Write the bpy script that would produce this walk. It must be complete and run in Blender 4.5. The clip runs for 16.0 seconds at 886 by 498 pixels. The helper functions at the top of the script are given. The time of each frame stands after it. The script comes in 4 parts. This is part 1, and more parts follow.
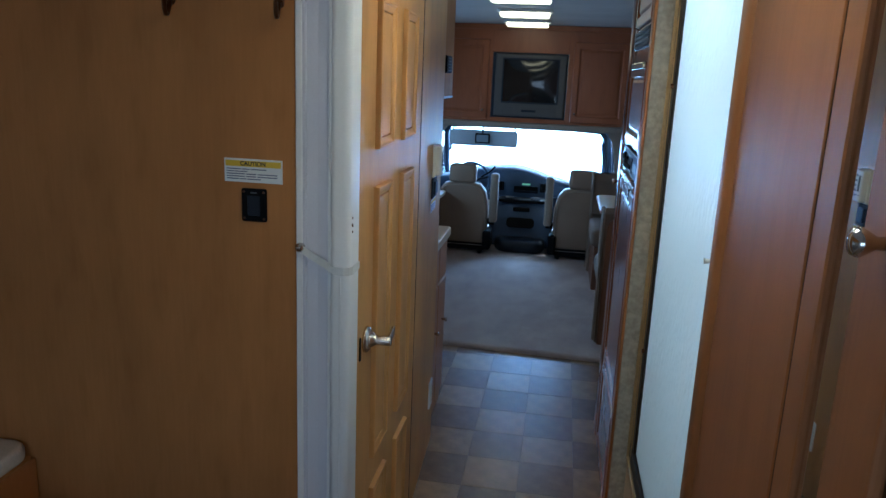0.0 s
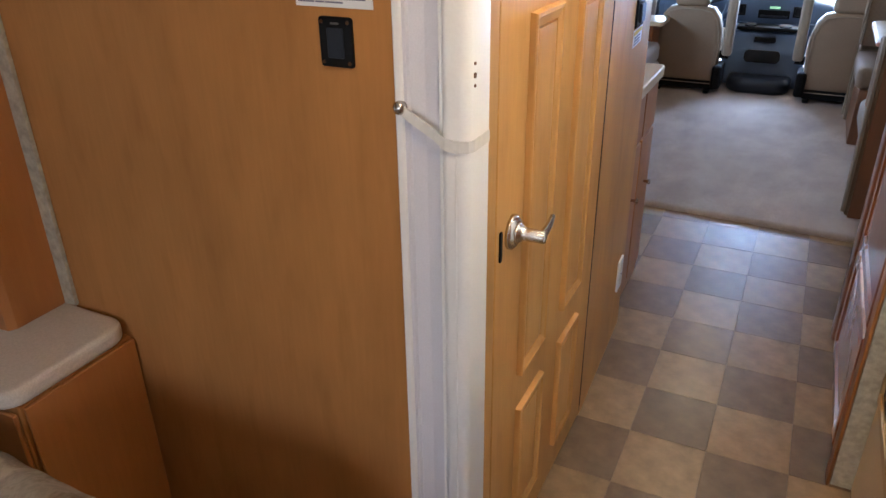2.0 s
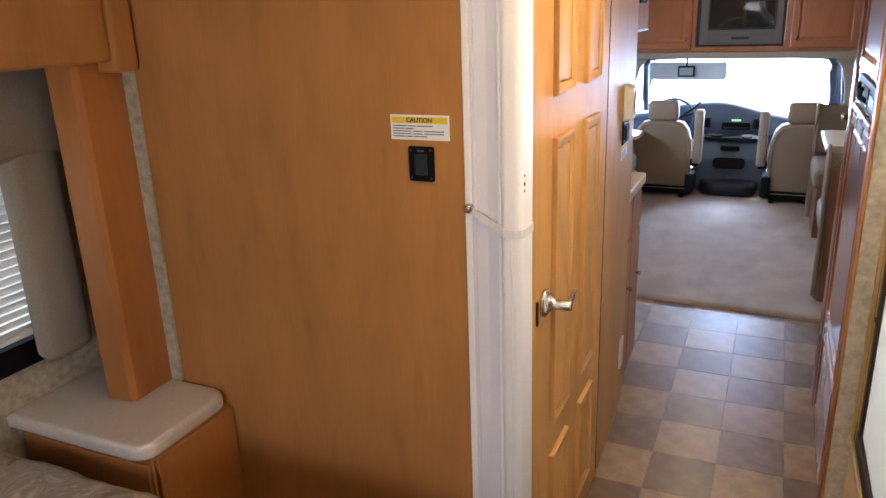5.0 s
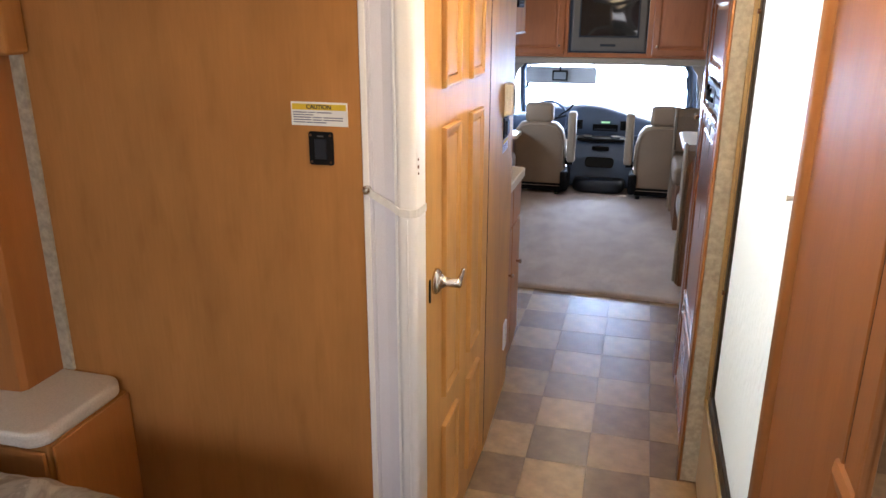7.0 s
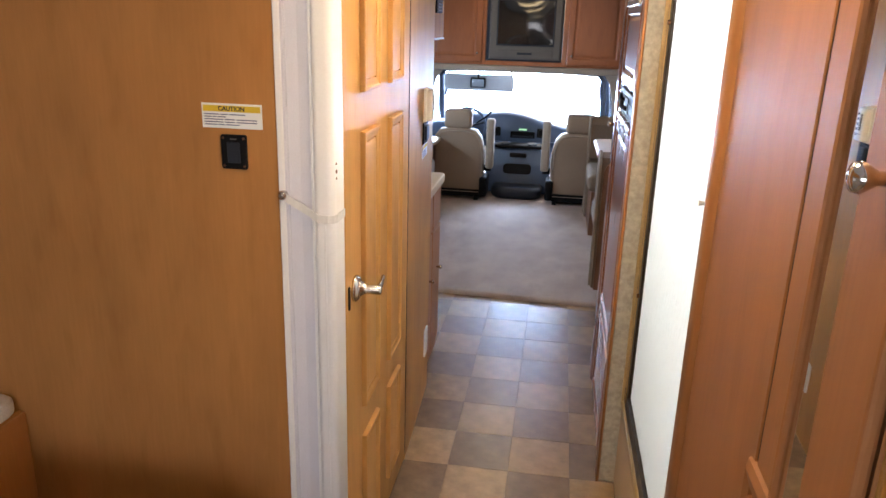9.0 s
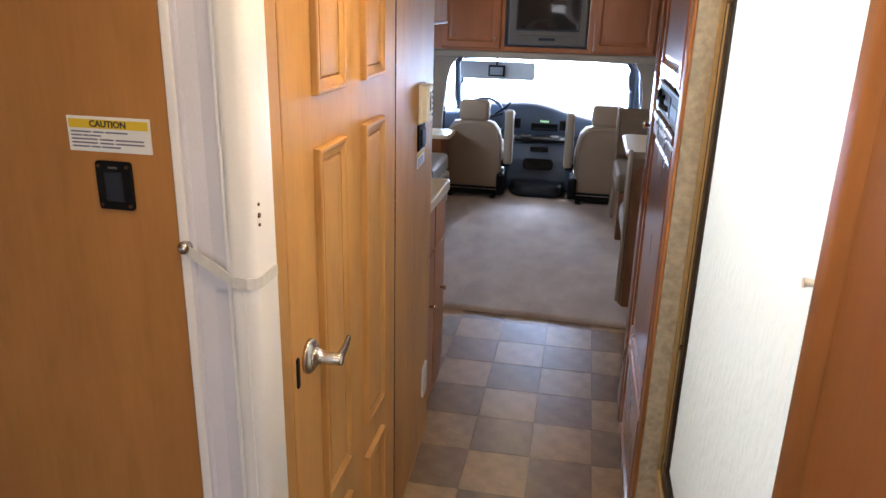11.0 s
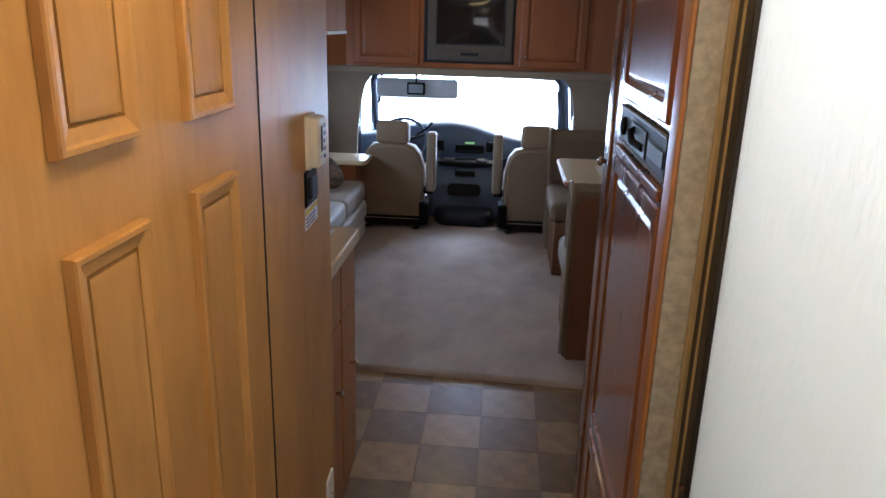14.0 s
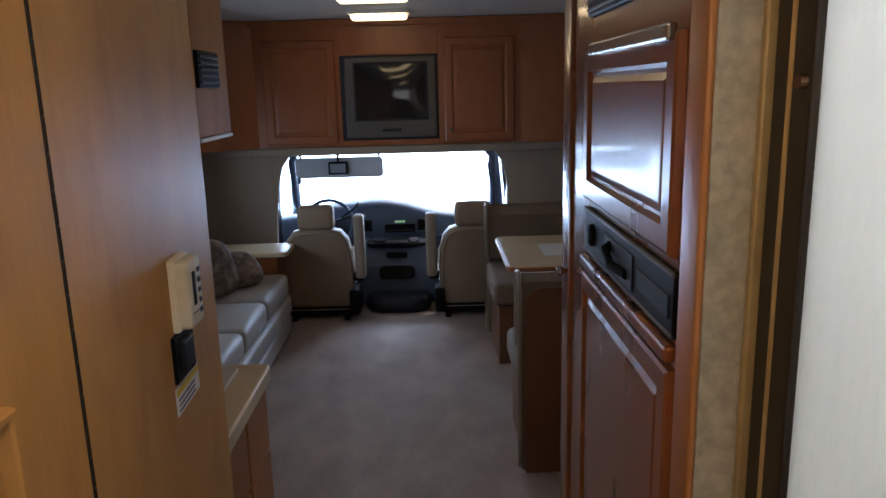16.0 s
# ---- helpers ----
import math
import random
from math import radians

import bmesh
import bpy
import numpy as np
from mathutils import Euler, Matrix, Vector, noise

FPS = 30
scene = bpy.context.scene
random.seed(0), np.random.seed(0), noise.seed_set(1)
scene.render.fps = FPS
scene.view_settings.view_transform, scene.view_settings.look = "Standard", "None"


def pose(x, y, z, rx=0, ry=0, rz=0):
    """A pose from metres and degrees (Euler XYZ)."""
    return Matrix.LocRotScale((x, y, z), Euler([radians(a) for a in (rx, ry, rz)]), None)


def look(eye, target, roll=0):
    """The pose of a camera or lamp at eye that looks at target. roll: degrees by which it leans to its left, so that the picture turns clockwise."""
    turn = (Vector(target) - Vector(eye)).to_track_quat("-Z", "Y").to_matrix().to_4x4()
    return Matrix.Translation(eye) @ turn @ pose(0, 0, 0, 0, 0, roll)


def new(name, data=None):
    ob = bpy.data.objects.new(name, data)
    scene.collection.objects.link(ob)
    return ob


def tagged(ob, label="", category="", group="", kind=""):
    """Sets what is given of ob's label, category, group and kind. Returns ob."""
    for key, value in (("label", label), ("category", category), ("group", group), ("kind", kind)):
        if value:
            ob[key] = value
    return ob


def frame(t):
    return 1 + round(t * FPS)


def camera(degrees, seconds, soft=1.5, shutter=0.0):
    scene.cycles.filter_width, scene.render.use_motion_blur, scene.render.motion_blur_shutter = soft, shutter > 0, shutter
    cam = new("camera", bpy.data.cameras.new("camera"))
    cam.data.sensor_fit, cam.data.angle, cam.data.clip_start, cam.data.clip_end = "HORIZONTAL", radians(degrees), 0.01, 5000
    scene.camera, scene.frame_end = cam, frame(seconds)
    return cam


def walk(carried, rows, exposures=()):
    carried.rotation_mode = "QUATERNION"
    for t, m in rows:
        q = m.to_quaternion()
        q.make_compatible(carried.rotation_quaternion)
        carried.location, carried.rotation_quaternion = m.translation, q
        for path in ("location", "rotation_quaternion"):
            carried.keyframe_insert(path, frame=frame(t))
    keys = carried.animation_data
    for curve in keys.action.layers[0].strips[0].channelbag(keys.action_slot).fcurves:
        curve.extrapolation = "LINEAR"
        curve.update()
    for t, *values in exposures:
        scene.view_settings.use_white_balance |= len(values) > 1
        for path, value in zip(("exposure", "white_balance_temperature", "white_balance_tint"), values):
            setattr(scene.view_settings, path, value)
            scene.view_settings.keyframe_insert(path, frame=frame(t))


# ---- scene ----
import random
import math
import bmesh
from mathutils import noise as noise_lib

cam = camera(62.3, 16.0)
PATH = [
    (0, (0.453, -1.453, 1.579), (0.157, 0.47, 1.118), 2.4),
    (0.5, (0.451, -1.431, 1.561), (0.235, 0.466, 0.967), 4.3),
    (1, (0.456, -1.27, 1.527), (0.065, 0.555, 0.808), 2.9),
    (1.5, (0.418, -0.988, 1.502), (-0.223, 0.727, 0.696), 1.2),
    (2, (0.429, -0.9, 1.498), (-0.362, 0.705, 0.603), -0.8),
    (2.5, (0.442, -0.881, 1.556), (-0.42, 0.72, 0.724), -1.5),
    (3, (0.459, -0.881, 1.618), (-0.484, 0.809, 1.115), -1.6),
    (3.2, (0.455, -0.88, 1.616), (-0.493, 0.829, 1.192), -2.0),
    (5.3, (0.461, -1.374, 1.581), (-0.267, 0.377, 0.945), -1.7),
    (5.5, (0.462, -1.402, 1.579), (-0.215, 0.371, 0.949), -1.4),
    (6, (0.473, -1.416, 1.573), (-0.143, 0.384, 0.955), -0.8),
    (6.5, (0.472, -1.428, 1.568), (-0.082, 0.393, 0.953), -0.6),
    (7, (0.475, -1.431, 1.573), (-0.02, 0.406, 0.956), 0.1),
    (7.5, (0.479, -1.428, 1.582), (0.037, 0.421, 0.961), 0.6),
    (8, (0.48, -1.421, 1.581), (0.097, 0.444, 0.967), 0.9),
    (8.5, (0.482, -1.416, 1.583), (0.154, 0.461, 0.977), 1.2),
    (8.7, (0.475, -1.414, 1.577), (0.177, 0.472, 0.98), 1.2),
    (10.8, (0.462, -1.024, 1.541), (0.193, 0.864, 0.939), 2.7),
    (11, (0.468, -0.92, 1.554), (0.126, 0.945, 0.918), 1.5),
    (11.5, (0.468, -0.82, 1.547), (0.069, 1.005, 0.834), -0.6),
    (12, (0.456, -0.844, 1.561), (0.186, 0.999, 0.832), -0.2),
    (12.5, (0.438, -0.856, 1.569), (0.306, 1.045, 0.96), 1.3),
    (13, (0.413, -0.575, 1.54), (0.205, 1.338, 0.996), 1.6),
    (13.5, (0.422, -0.349, 1.547), (0.135, 1.546, 0.976), 0.7),
    (13.6, (0.42, -0.334, 1.541), (0.143, 1.562, 0.967), 0.9),
    (14, (0.414, -0.315, 1.527), (0.267, 1.589, 0.933), 1.6),
    (14.5, (0.457, -0.343, 1.558), (0.572, 1.583, 1.032), 3.4),
    (15, (0.482, -0.225, 1.559), (0.596, 1.711, 1.069), 3.1),
    (15.2, (0.475, -0.1, 1.554), (0.52, 1.84, 1.067), 3.0),
    (15.5, (0.458, 0.018, 1.591), (0.435, 1.961, 1.114), 1.8),
    (16, (0.405, 0.125, 1.579), (0.429, 2.078, 1.147), -1.5),
]
EXPOSURES = [(0.0, -0.41, 4700, -2), (0.5, -0.26, 4800, -2), (1.0, 0.45, 5250, 2), (1.5, 0.8, 5500, 8), (2.0, 0.9, 6100, 12), (2.5, 1.23, 6400, 14), (3.0, 1.18, 6350, 14), (5.5, 1.08, 6650, 14), (8.5, 1.13, 6650, 14), (11.0, 0.8, 6650, 14), (12.0, 0.55, 6650, 14), (12.5, 0.4, 6650, 14), (13.0, 0.25, 6650, 14), (13.5, 0.1, 6650, 14), (14.5, 0.05, 6650, 14), (15.0, -0.3, 6650, 14), (15.5, -0.5, 6650, 14), (16.0, -0.55, 6650, 14)]
walk(cam, [(t, look(eye, target, roll)) for t, eye, target, roll in PATH], EXPOSURES)

# ---- world, daylight and lamps ----
world = bpy.data.worlds.new("sky")
scene.world = world
world.use_nodes = True
_wn = world.node_tree.nodes
_sky = _wn.new("ShaderNodeTexSky")
_sky.sky_type = 'NISHITA'
_sky.sun_disc = False
_sky.sun_elevation = math.radians(48)
_sky.sun_rotation = math.radians(25)
world.node_tree.links.new(_sky.outputs[0], _wn["Background"].inputs[0])
_wn["Background"].inputs[1].default_value = 0.12

sun_data = bpy.data.lights.new("sun", 'SUN')
sun_data.energy, sun_data.angle, sun_data.color = 3.0, math.radians(0.5), (1.0, 0.95, 0.88)
sun = new("sun", sun_data)
sun.matrix_world = look((0.8, 9.0, 9.0), (0.0, 1.2, 0.0))


def area(name, at, target, w, h, watts, color):
    d = bpy.data.lights.new(name, 'AREA')
    d.shape, d.size, d.size_y, d.energy, d.color = 'RECTANGLE', w, h, watts, color
    ob = new(name, d)
    ob.matrix_world = look(at, target)
    return ob


DAY = (0.58, 0.76, 1.0)
area("windscreen_daylight", (0.1, 7.6, 1.3), (0.1, 0, 0.7), 3.4, 2.2, 720, (0.48, 0.68, 1.0))
area("living_window_daylight", (-1.5, 3.9, 1.05), (0, 3.9, 0.9), 1.1, 0.5, 20, DAY)
area("entry_window_daylight", (1.75, 2.5, 1.35), (0, 2.5, 1.1), 0.5, 0.6, 1.5, DAY)
area("bedroom_window_daylight", (-1.5, -0.68, 1.05), (0, -0.68, 1.0), 1.0, 0.6, 1.0, (0.95, 0.97, 1.0))
# Unseen source added behind the viewpoint to fill the bedroom partition.
area("rear_fill_daylight", (0.45, -2.9, 1.25), (0.1, 0, 1.0), 1.3, 0.7, 6.5, (0.94, 0.94, 1.0))
area("shower_skylight_daylight", (1.15, 0.45, 2.3), (1.15, 0.45, 0), 0.5, 0.7, 15, (0.94, 0.98, 0.99))

# ---- materials ----


def shader(name, rough=0.5, metal=0.0, coat=0.0, spec=0.5, coat_rough=0.22):
    m = bpy.data.materials.new(name)
    m.use_nodes = True
    b = m.node_tree.nodes["Principled BSDF"]
    b.inputs["Roughness"].default_value = rough
    b.inputs["Metallic"].default_value = metal
    b.inputs["Coat Weight"].default_value = coat
    b.inputs["Coat Roughness"].default_value = coat_rough
    b.inputs["Specular IOR Level"].default_value = spec
    return m, m.node_tree.nodes, m.node_tree.links, b


def noise(n, l, coords, scale, detail, rough=0.55, stretch=(1, 1, 1), turn=(0, 0, 0)):
    mp = n.new("ShaderNodeMapping")
    mp.inputs["Scale"].default_value = stretch
    mp.inputs["Rotation"].default_value = turn
    l.new(coords, mp.inputs["Vector"])
    t = n.new("ShaderNodeTexNoise")
    t.inputs["Scale"].default_value, t.inputs["Detail"].default_value, t.inputs["Roughness"].default_value = scale, detail, rough
    l.new(mp.outputs[0], t.inputs["Vector"])
    return t


def ramp(n, l, fac, stops):
    r = n.new("ShaderNodeValToRGB")
    while len(r.color_ramp.elements) < len(stops):
        r.color_ramp.elements.new(0.5)
    for e, (p, c) in zip(r.color_ramp.elements, stops):
        e.position, e.color = p, (*c, 1)
    l.new(fac, r.inputs[0])
    return r


def mix(n, l, a, b, fac, mode='MULTIPLY'):
    x = n.new("ShaderNodeMix")
    x.data_type, x.blend_type = 'RGBA', mode
    if isinstance(fac, float):
        x.inputs[0].default_value = fac
    else:
        l.new(fac, x.inputs[0])
    l.new(a, x.inputs[6])
    if isinstance(b, tuple):
        x.inputs[7].default_value = (*b, 1)
    else:
        l.new(b, x.inputs[7])
    return x.outputs[2]


def bump(n, l, b, height, strength, distance):
    k = n.new("ShaderNodeBump")
    k.inputs["Strength"].default_value, k.inputs["Distance"].default_value = strength, distance
    l.new(height, k.inputs["Height"])
    l.new(k.outputs[0], b.inputs["Normal"])


def shade(c, f):
    return tuple(min(1, v * f) for v in c)


def wood(name, c, rough=0.38, coat=0.15, stretch=(1, 1, 0.07), grain=0.945, blotch=0.20, coat_rough=0.22, spec=0.5):
    """Veneer or solid timber with fine grain along the stretched axis and soft cloudy figure."""
    m, n, l, b = shader(name, rough, coat=coat, coat_rough=coat_rough, spec=spec)
    co = n.new("ShaderNodeTexCoord").outputs["Object"]
    fine = noise(n, l, co, 130, 5, 0.6, stretch)
    wide = noise(n, l, co, 4.5, 4, 0.55, (1, 1, 0.35))
    base = ramp(n, l, fine.outputs[0], [(0.30, shade(c, grain)), (0.55, c), (0.75, shade(c, 1.05))])
    cloud = ramp(n, l, wide.outputs[0], [(0.33, (1 - blotch,) * 3), (0.66, (1, 1, 1))])
    fleck = noise(n, l, co, 17, 3, 0.5, (1, 1, 0.30))
    fleck.inputs["Distortion"].default_value = 0.15
    figure = ramp(n, l, fleck.outputs[0], [(0.30, (0.90, 0.885, 0.86)), (0.46, (1, 1, 1)), (0.72, (1.04, 1.04, 1.03))])
    tone = mix(n, l, base.outputs[0], cloud.outputs[0], 1.0)
    l.new(mix(n, l, tone, figure.outputs[0], 1.0), b.inputs["Base Color"])
    rr = n.new("ShaderNodeMapRange")
    rr.inputs[3].default_value, rr.inputs[4].default_value = rough - 0.06, rough + 0.1
    l.new(wide.outputs[0], rr.inputs[0])
    l.new(rr.outputs[0], b.inputs["Roughness"])
    bump(n, l, b, fine.outputs[0], 0.04, 0.002)
    return m


def plain(name, c, rough=0.5, metal=0.0, speck=0.06, scale=60, bumpy=0.05, coat=0.0, dist=0.002, spec=0.5):
    """A surface of one colour with fine speckle and a slow drift of tone."""
    m, n, l, b = shader(name, rough, metal, coat, spec)
    co = n.new("ShaderNodeTexCoord").outputs["Object"]
    fine = noise(n, l, co, scale, 4)
    slow = noise(n, l, co, 3.0, 2)
    a = ramp(n, l, fine.outputs[0], [(0.35, shade(c, 1 - speck)), (0.65, shade(c, 1 + speck * 0.6))])
    d = ramp(n, l, slow.outputs[0], [(0.35, (0.9, 0.9, 0.9)), (0.65, (1, 1, 1))])
    l.new(mix(n, l, a.outputs[0], d.outputs[0], 1.0), b.inputs["Base Color"])
    if bumpy:
        bump(n, l, b, fine.outputs[0], bumpy, dist)
    return m


MAPLE = wood("maple_veneer", (0.45, 0.205, 0.064), 0.58, 0.0, spec=0.10)
DOORWOOD = wood("honey_door_veneer", (0.58, 0.305, 0.102), 0.48, 0.03, spec=0.14)
TRIMWOOD = wood("maple_trim", (0.42, 0.165, 0.046), 0.42, 0.08, spec=0.4)
WARDWOOD = wood("reddish_maple_wardrobe", (0.33, 0.138, 0.05), 0.5, 0.04, spec=0.2)
CHERRY = wood("cherry_cabinet", (0.29, 0.095, 0.031), 0.26, 0.5, coat_rough=0.09)
BENCHWOOD = wood("dark_cherry_bench", (0.19, 0.082, 0.038), 0.42, 0.12)
CHERRYSIDE = wood("cherry_cabinet_side", (0.32, 0.100, 0.031), 0.38, 0.18)
WHITE_VINYL = plain("white_vinyl", (0.83, 0.82, 0.81), 0.4, speck=0.02, scale=220, bumpy=0.0)
PLEAT_FABRIC = plain("white_pleated_vinyl", (0.69, 0.68, 0.74), 0.7, speck=0.04, scale=420, bumpy=0.06)
WALLPAPER = plain("mottled_wallpaper", (0.43, 0.385, 0.295), 0.75, speck=0.22, scale=55, bumpy=0.2)
TAUPE_WALL = plain("taupe_wall_fabric", (0.30, 0.255, 0.21), 0.85, speck=0.12, scale=160, bumpy=0.2)
HEADLINER = plain("ceiling_vinyl", (0.62, 0.61, 0.60), 0.8, speck=0.05, scale=120, bumpy=0.15)
SOLID_SURFACE = plain("speckled_solid_surface", (0.60, 0.55, 0.50), 0.28, speck=0.10, scale=260, bumpy=0.0, coat=0.2)
LAMINATE = plain("cream_laminate", (0.68, 0.54, 0.35), 0.32, speck=0.08, scale=200, bumpy=0.0, coat=0.2)
PLASTIC_CREAM = plain("cream_plastic", (0.74, 0.69, 0.56), 0.4, speck=0.02, bumpy=0.0)
PLASTIC_BLACK = plain("black_plastic", (0.005, 0.005, 0.006), 0.55, spec=0.12, speck=0.1, bumpy=0.05)
PLASTIC_GREY = plain("slate_plastic", (0.065, 0.10, 0.165), 0.5, speck=0.12, scale=300, bumpy=0.2)
PLASTIC_DARK = plain("charcoal_plastic", (0.015, 0.020, 0.031), 0.5, spec=0.3, speck=0.12, scale=300, bumpy=0.2)
SILVER = plain("silver_plastic", (0.095, 0.087, 0.08), 0.6, 0.0, speck=0.04, bumpy=0.0)
NICKEL = plain("brushed_nickel", (0.62, 0.58, 0.53), 0.26, 1.0, speck=0.03, bumpy=0.0)
CHROME = plain("polished_chrome", (0.72, 0.71, 0.70), 0.10, 1.0, speck=0.02, bumpy=0.0)
BRONZE = plain("dark_bronze", (0.17, 0.085, 0.045), 0.35, 1.0, speck=0.1, bumpy=0.0)
FRAME_DARK = plain("bronze_anodised_frame", (0.030, 0.021, 0.015), 0.45, 0.15, speck=0.06, bumpy=0.0)
FRAME_GOLD = plain("pale_gold_trim", (0.50, 0.36, 0.17), 0.35, 0.35, speck=0.06, bumpy=0.0)
LEATHER = plain("tan_leatherette", (0.27, 0.195, 0.132), 0.55, speck=0.08, scale=180, bumpy=0.3)
LEATHER_PALE = plain("pale_leatherette", (0.29, 0.235, 0.178), 0.5, speck=0.06, scale=180, bumpy=0.2)
SOFA_FABRIC = plain("grey_beige_leatherette", (0.36, 0.325, 0.285), 0.5, speck=0.06, scale=150, bumpy=0.3)
BOOTH_FABRIC = plain("brown_booth_fabric", (0.20, 0.145, 0.10), 0.8, speck=0.09, scale=70, bumpy=0.3)
SHADE_FABRIC = plain("taupe_shade_fabric", (0.26, 0.225, 0.18), 0.85, speck=0.1, scale=240, bumpy=0.25)
PAPER = plain("white_paper", (0.82, 0.82, 0.80), 0.5, speck=0.01, bumpy=0.0)
YELLOW = plain("yellow_print", (0.75, 0.52, 0.03), 0.5, speck=0.02, bumpy=0.0)
INK = plain("grey_print", (0.17, 0.18, 0.25), 0.6, speck=0.02, bumpy=0.0)
INK_DARK = plain("black_print", (0.03, 0.025, 0.02), 0.6, speck=0.02, bumpy=0.0)
FIBREGLASS = plain("white_fibreglass", (0.82, 0.84, 0.82), 0.35, speck=0.01, bumpy=0.0)
BLIND = plain("white_blind_slat", (0.75, 0.75, 0.72), 0.5, speck=0.03, bumpy=0.0)
CONCRETE = plain("pale_concrete", (0.42, 0.41, 0.39), 0.9, speck=0.15, scale=8, bumpy=0.2)
VISOR = plain("grey_visor_vinyl", (0.52, 0.57, 0.62), 0.7, speck=0.05)
GROUT = plain("vinyl_joint", (0.26, 0.185, 0.115), 0.6, speck=0.1)


def make_carpet():
    m, n, l, b = shader("loop_carpet", 0.95, spec=0.15)
    co = n.new("ShaderNodeTexCoord").outputs["Object"]
    fine = noise(n, l, co, 260, 3, 0.7)
    walk_marks = noise(n, l, co, 5, 4, 0.6, (1, 0.6, 1))
    a = ramp(n, l, fine.outputs[0], [(0.3, (0.345, 0.282, 0.247)), (0.7, (0.57, 0.470, 0.42))])
    d = ramp(n, l, walk_marks.outputs[0], [(0.35, (0.78, 0.78, 0.78)), (0.65, (1, 1, 1))])
    l.new(mix(n, l, a.outputs[0], d.outputs[0], 1.0), b.inputs["Base Color"])
    bump(n, l, b, fine.outputs[0], 0.7, 0.006)
    return m


def make_tile(name, c0, c1):
    m, n, l, b = shader(name, 0.27, coat=0.16, coat_rough=0.16, spec=0.40)
    co = n.new("ShaderNodeTexCoord").outputs["Object"]
    rnd = n.new("ShaderNodeObjectInfo").outputs["Random"]
    tone = ramp(n, l, rnd, [(0.0, c0), (1.0, c1)])
    cloud = noise(n, l, co, 14, 5, 0.6)
    fine = noise(n, l, co, 120, 3)
    d = ramp(n, l, cloud.outputs[0], [(0.3, (0.72, 0.72, 0.74)), (0.7, (1.12, 1.1, 1.05))])
    l.new(mix(n, l, tone.outputs[0], d.outputs[0], 1.0), b.inputs["Base Color"])
    bump(n, l, b, cloud.outputs[0], 0.15, 0.003)
    return m


def make_obscure_glass():
    m, n, l, b = shader("pebbled_shower_glass", 0.32)
    co = n.new("ShaderNodeTexCoord").outputs["Object"]
    peb = noise(n, l, co, 48, 2, 0.5, (1, 1, 0.55))
    b.inputs["Base Color"].default_value = (0.76, 0.80, 0.81, 1)
    bump(n, l, b, peb.outputs[0], 0.75, 0.006)
    tr = n.new("ShaderNodeBsdfTranslucent")
    l.new(b.inputs["Normal"].links[0].from_socket, tr.inputs["Normal"])
    tr.inputs["Color"].default_value = (0.93, 0.95, 0.96, 1)
    mx = n.new("ShaderNodeMixShader")
    mx.inputs[0].default_value = 0.72
    l.new(b.outputs[0], mx.inputs[1])
    l.new(tr.outputs[0], mx.inputs[2])
    l.new(mx.outputs[0], n["Material Output"].inputs["Surface"])
    return m


def make_glass(name, tint, rough=0.0):
    m, n, l, b = shader(name, rough)
    b.inputs["Base Color"].default_value = (*tint, 1)
    b.inputs["Transmission Weight"].default_value = 1.0
    b.inputs["IOR"].default_value = 1.05
    return m


def make_mirror():
    m, n, l, b = shader("mirror_silver", 0.02, 1.0)
    b.inputs["Base Color"].default_value = (0.86, 0.86, 0.84, 1)
    return m


def make_screen():
    m, n, l, b = shader("dark_tube_screen", 0.08, spec=0.6)
    b.inputs["Base Color"].default_value = (0.012, 0.012, 0.013, 1)
    return m


def make_glow(name, c, strength):
    m, n, l, b = shader(name, 0.4)
    b.inputs["Base Color"].default_value = (0.8, 0.78, 0.7, 1)
    b.inputs["Emission Color"].default_value = (*c, 1)
    b.inputs["Emission Strength"].default_value = strength
    return m


def make_bedspread():
    m, n, l, b = shader("leaf_print_bedspread", 0.7)
    co = n.new("ShaderNodeTexCoord").outputs["Object"]
    big = noise(n, l, co, 9, 5, 0.62)
    big.inputs["Distortion"].default_value = 1.4
    fine = noise(n, l, co, 300, 2)
    a = ramp(n, l, big.outputs[0], [(0.36, (0.20, 0.155, 0.12)), (0.46, (0.36, 0.31, 0.26)), (0.53, (0.27, 0.235, 0.20)), (0.62, (0.46, 0.40, 0.34))])
    l.new(a.outputs[0], b.inputs["Base Color"])
    bump(n, l, b, fine.outputs[0], 0.3, 0.002)
    return m


CARPET, OBSCURE, MIRROR, SCREEN, BEDSPREAD = make_carpet(), make_obscure_glass(), make_mirror(), make_screen(), make_bedspread()
TILE_TAN = make_tile("tan_stone_vinyl", (0.285, 0.190, 0.105), (0.335, 0.225, 0.126))
TILE_GREY = make_tile("grey_stone_vinyl", (0.175, 0.118, 0.073), (0.220, 0.148, 0.092))
CLEAR = make_glass("window_glass", (0.97, 0.99, 0.99))
GLOW = make_glow("lamp_lens_glow", (1.0, 0.76, 0.42), 5.5)
# Boosted lenses for the two unseen lamps added to brighten bedroom and hall.
FILL_NEAR = make_glow("fill_lens_glow_rear", (1.0, 0.78, 0.48), 25.0)
FILL_HALL = make_glow("fill_lens_glow_hall", (1.0, 0.76, 0.45), 26.0)
LCD = make_glow("green_clock_display", (0.25, 0.9, 0.35), 0.35)

# ---- mesh helpers ----
ORIGIN = {}


def thing(name, at, label, category, group="", kind=""):
    e = new(name)
    e.empty_display_size = 0.05
    e.location = at
    ORIGIN[e] = Vector(at)
    return tagged(e, label, category, group, kind)


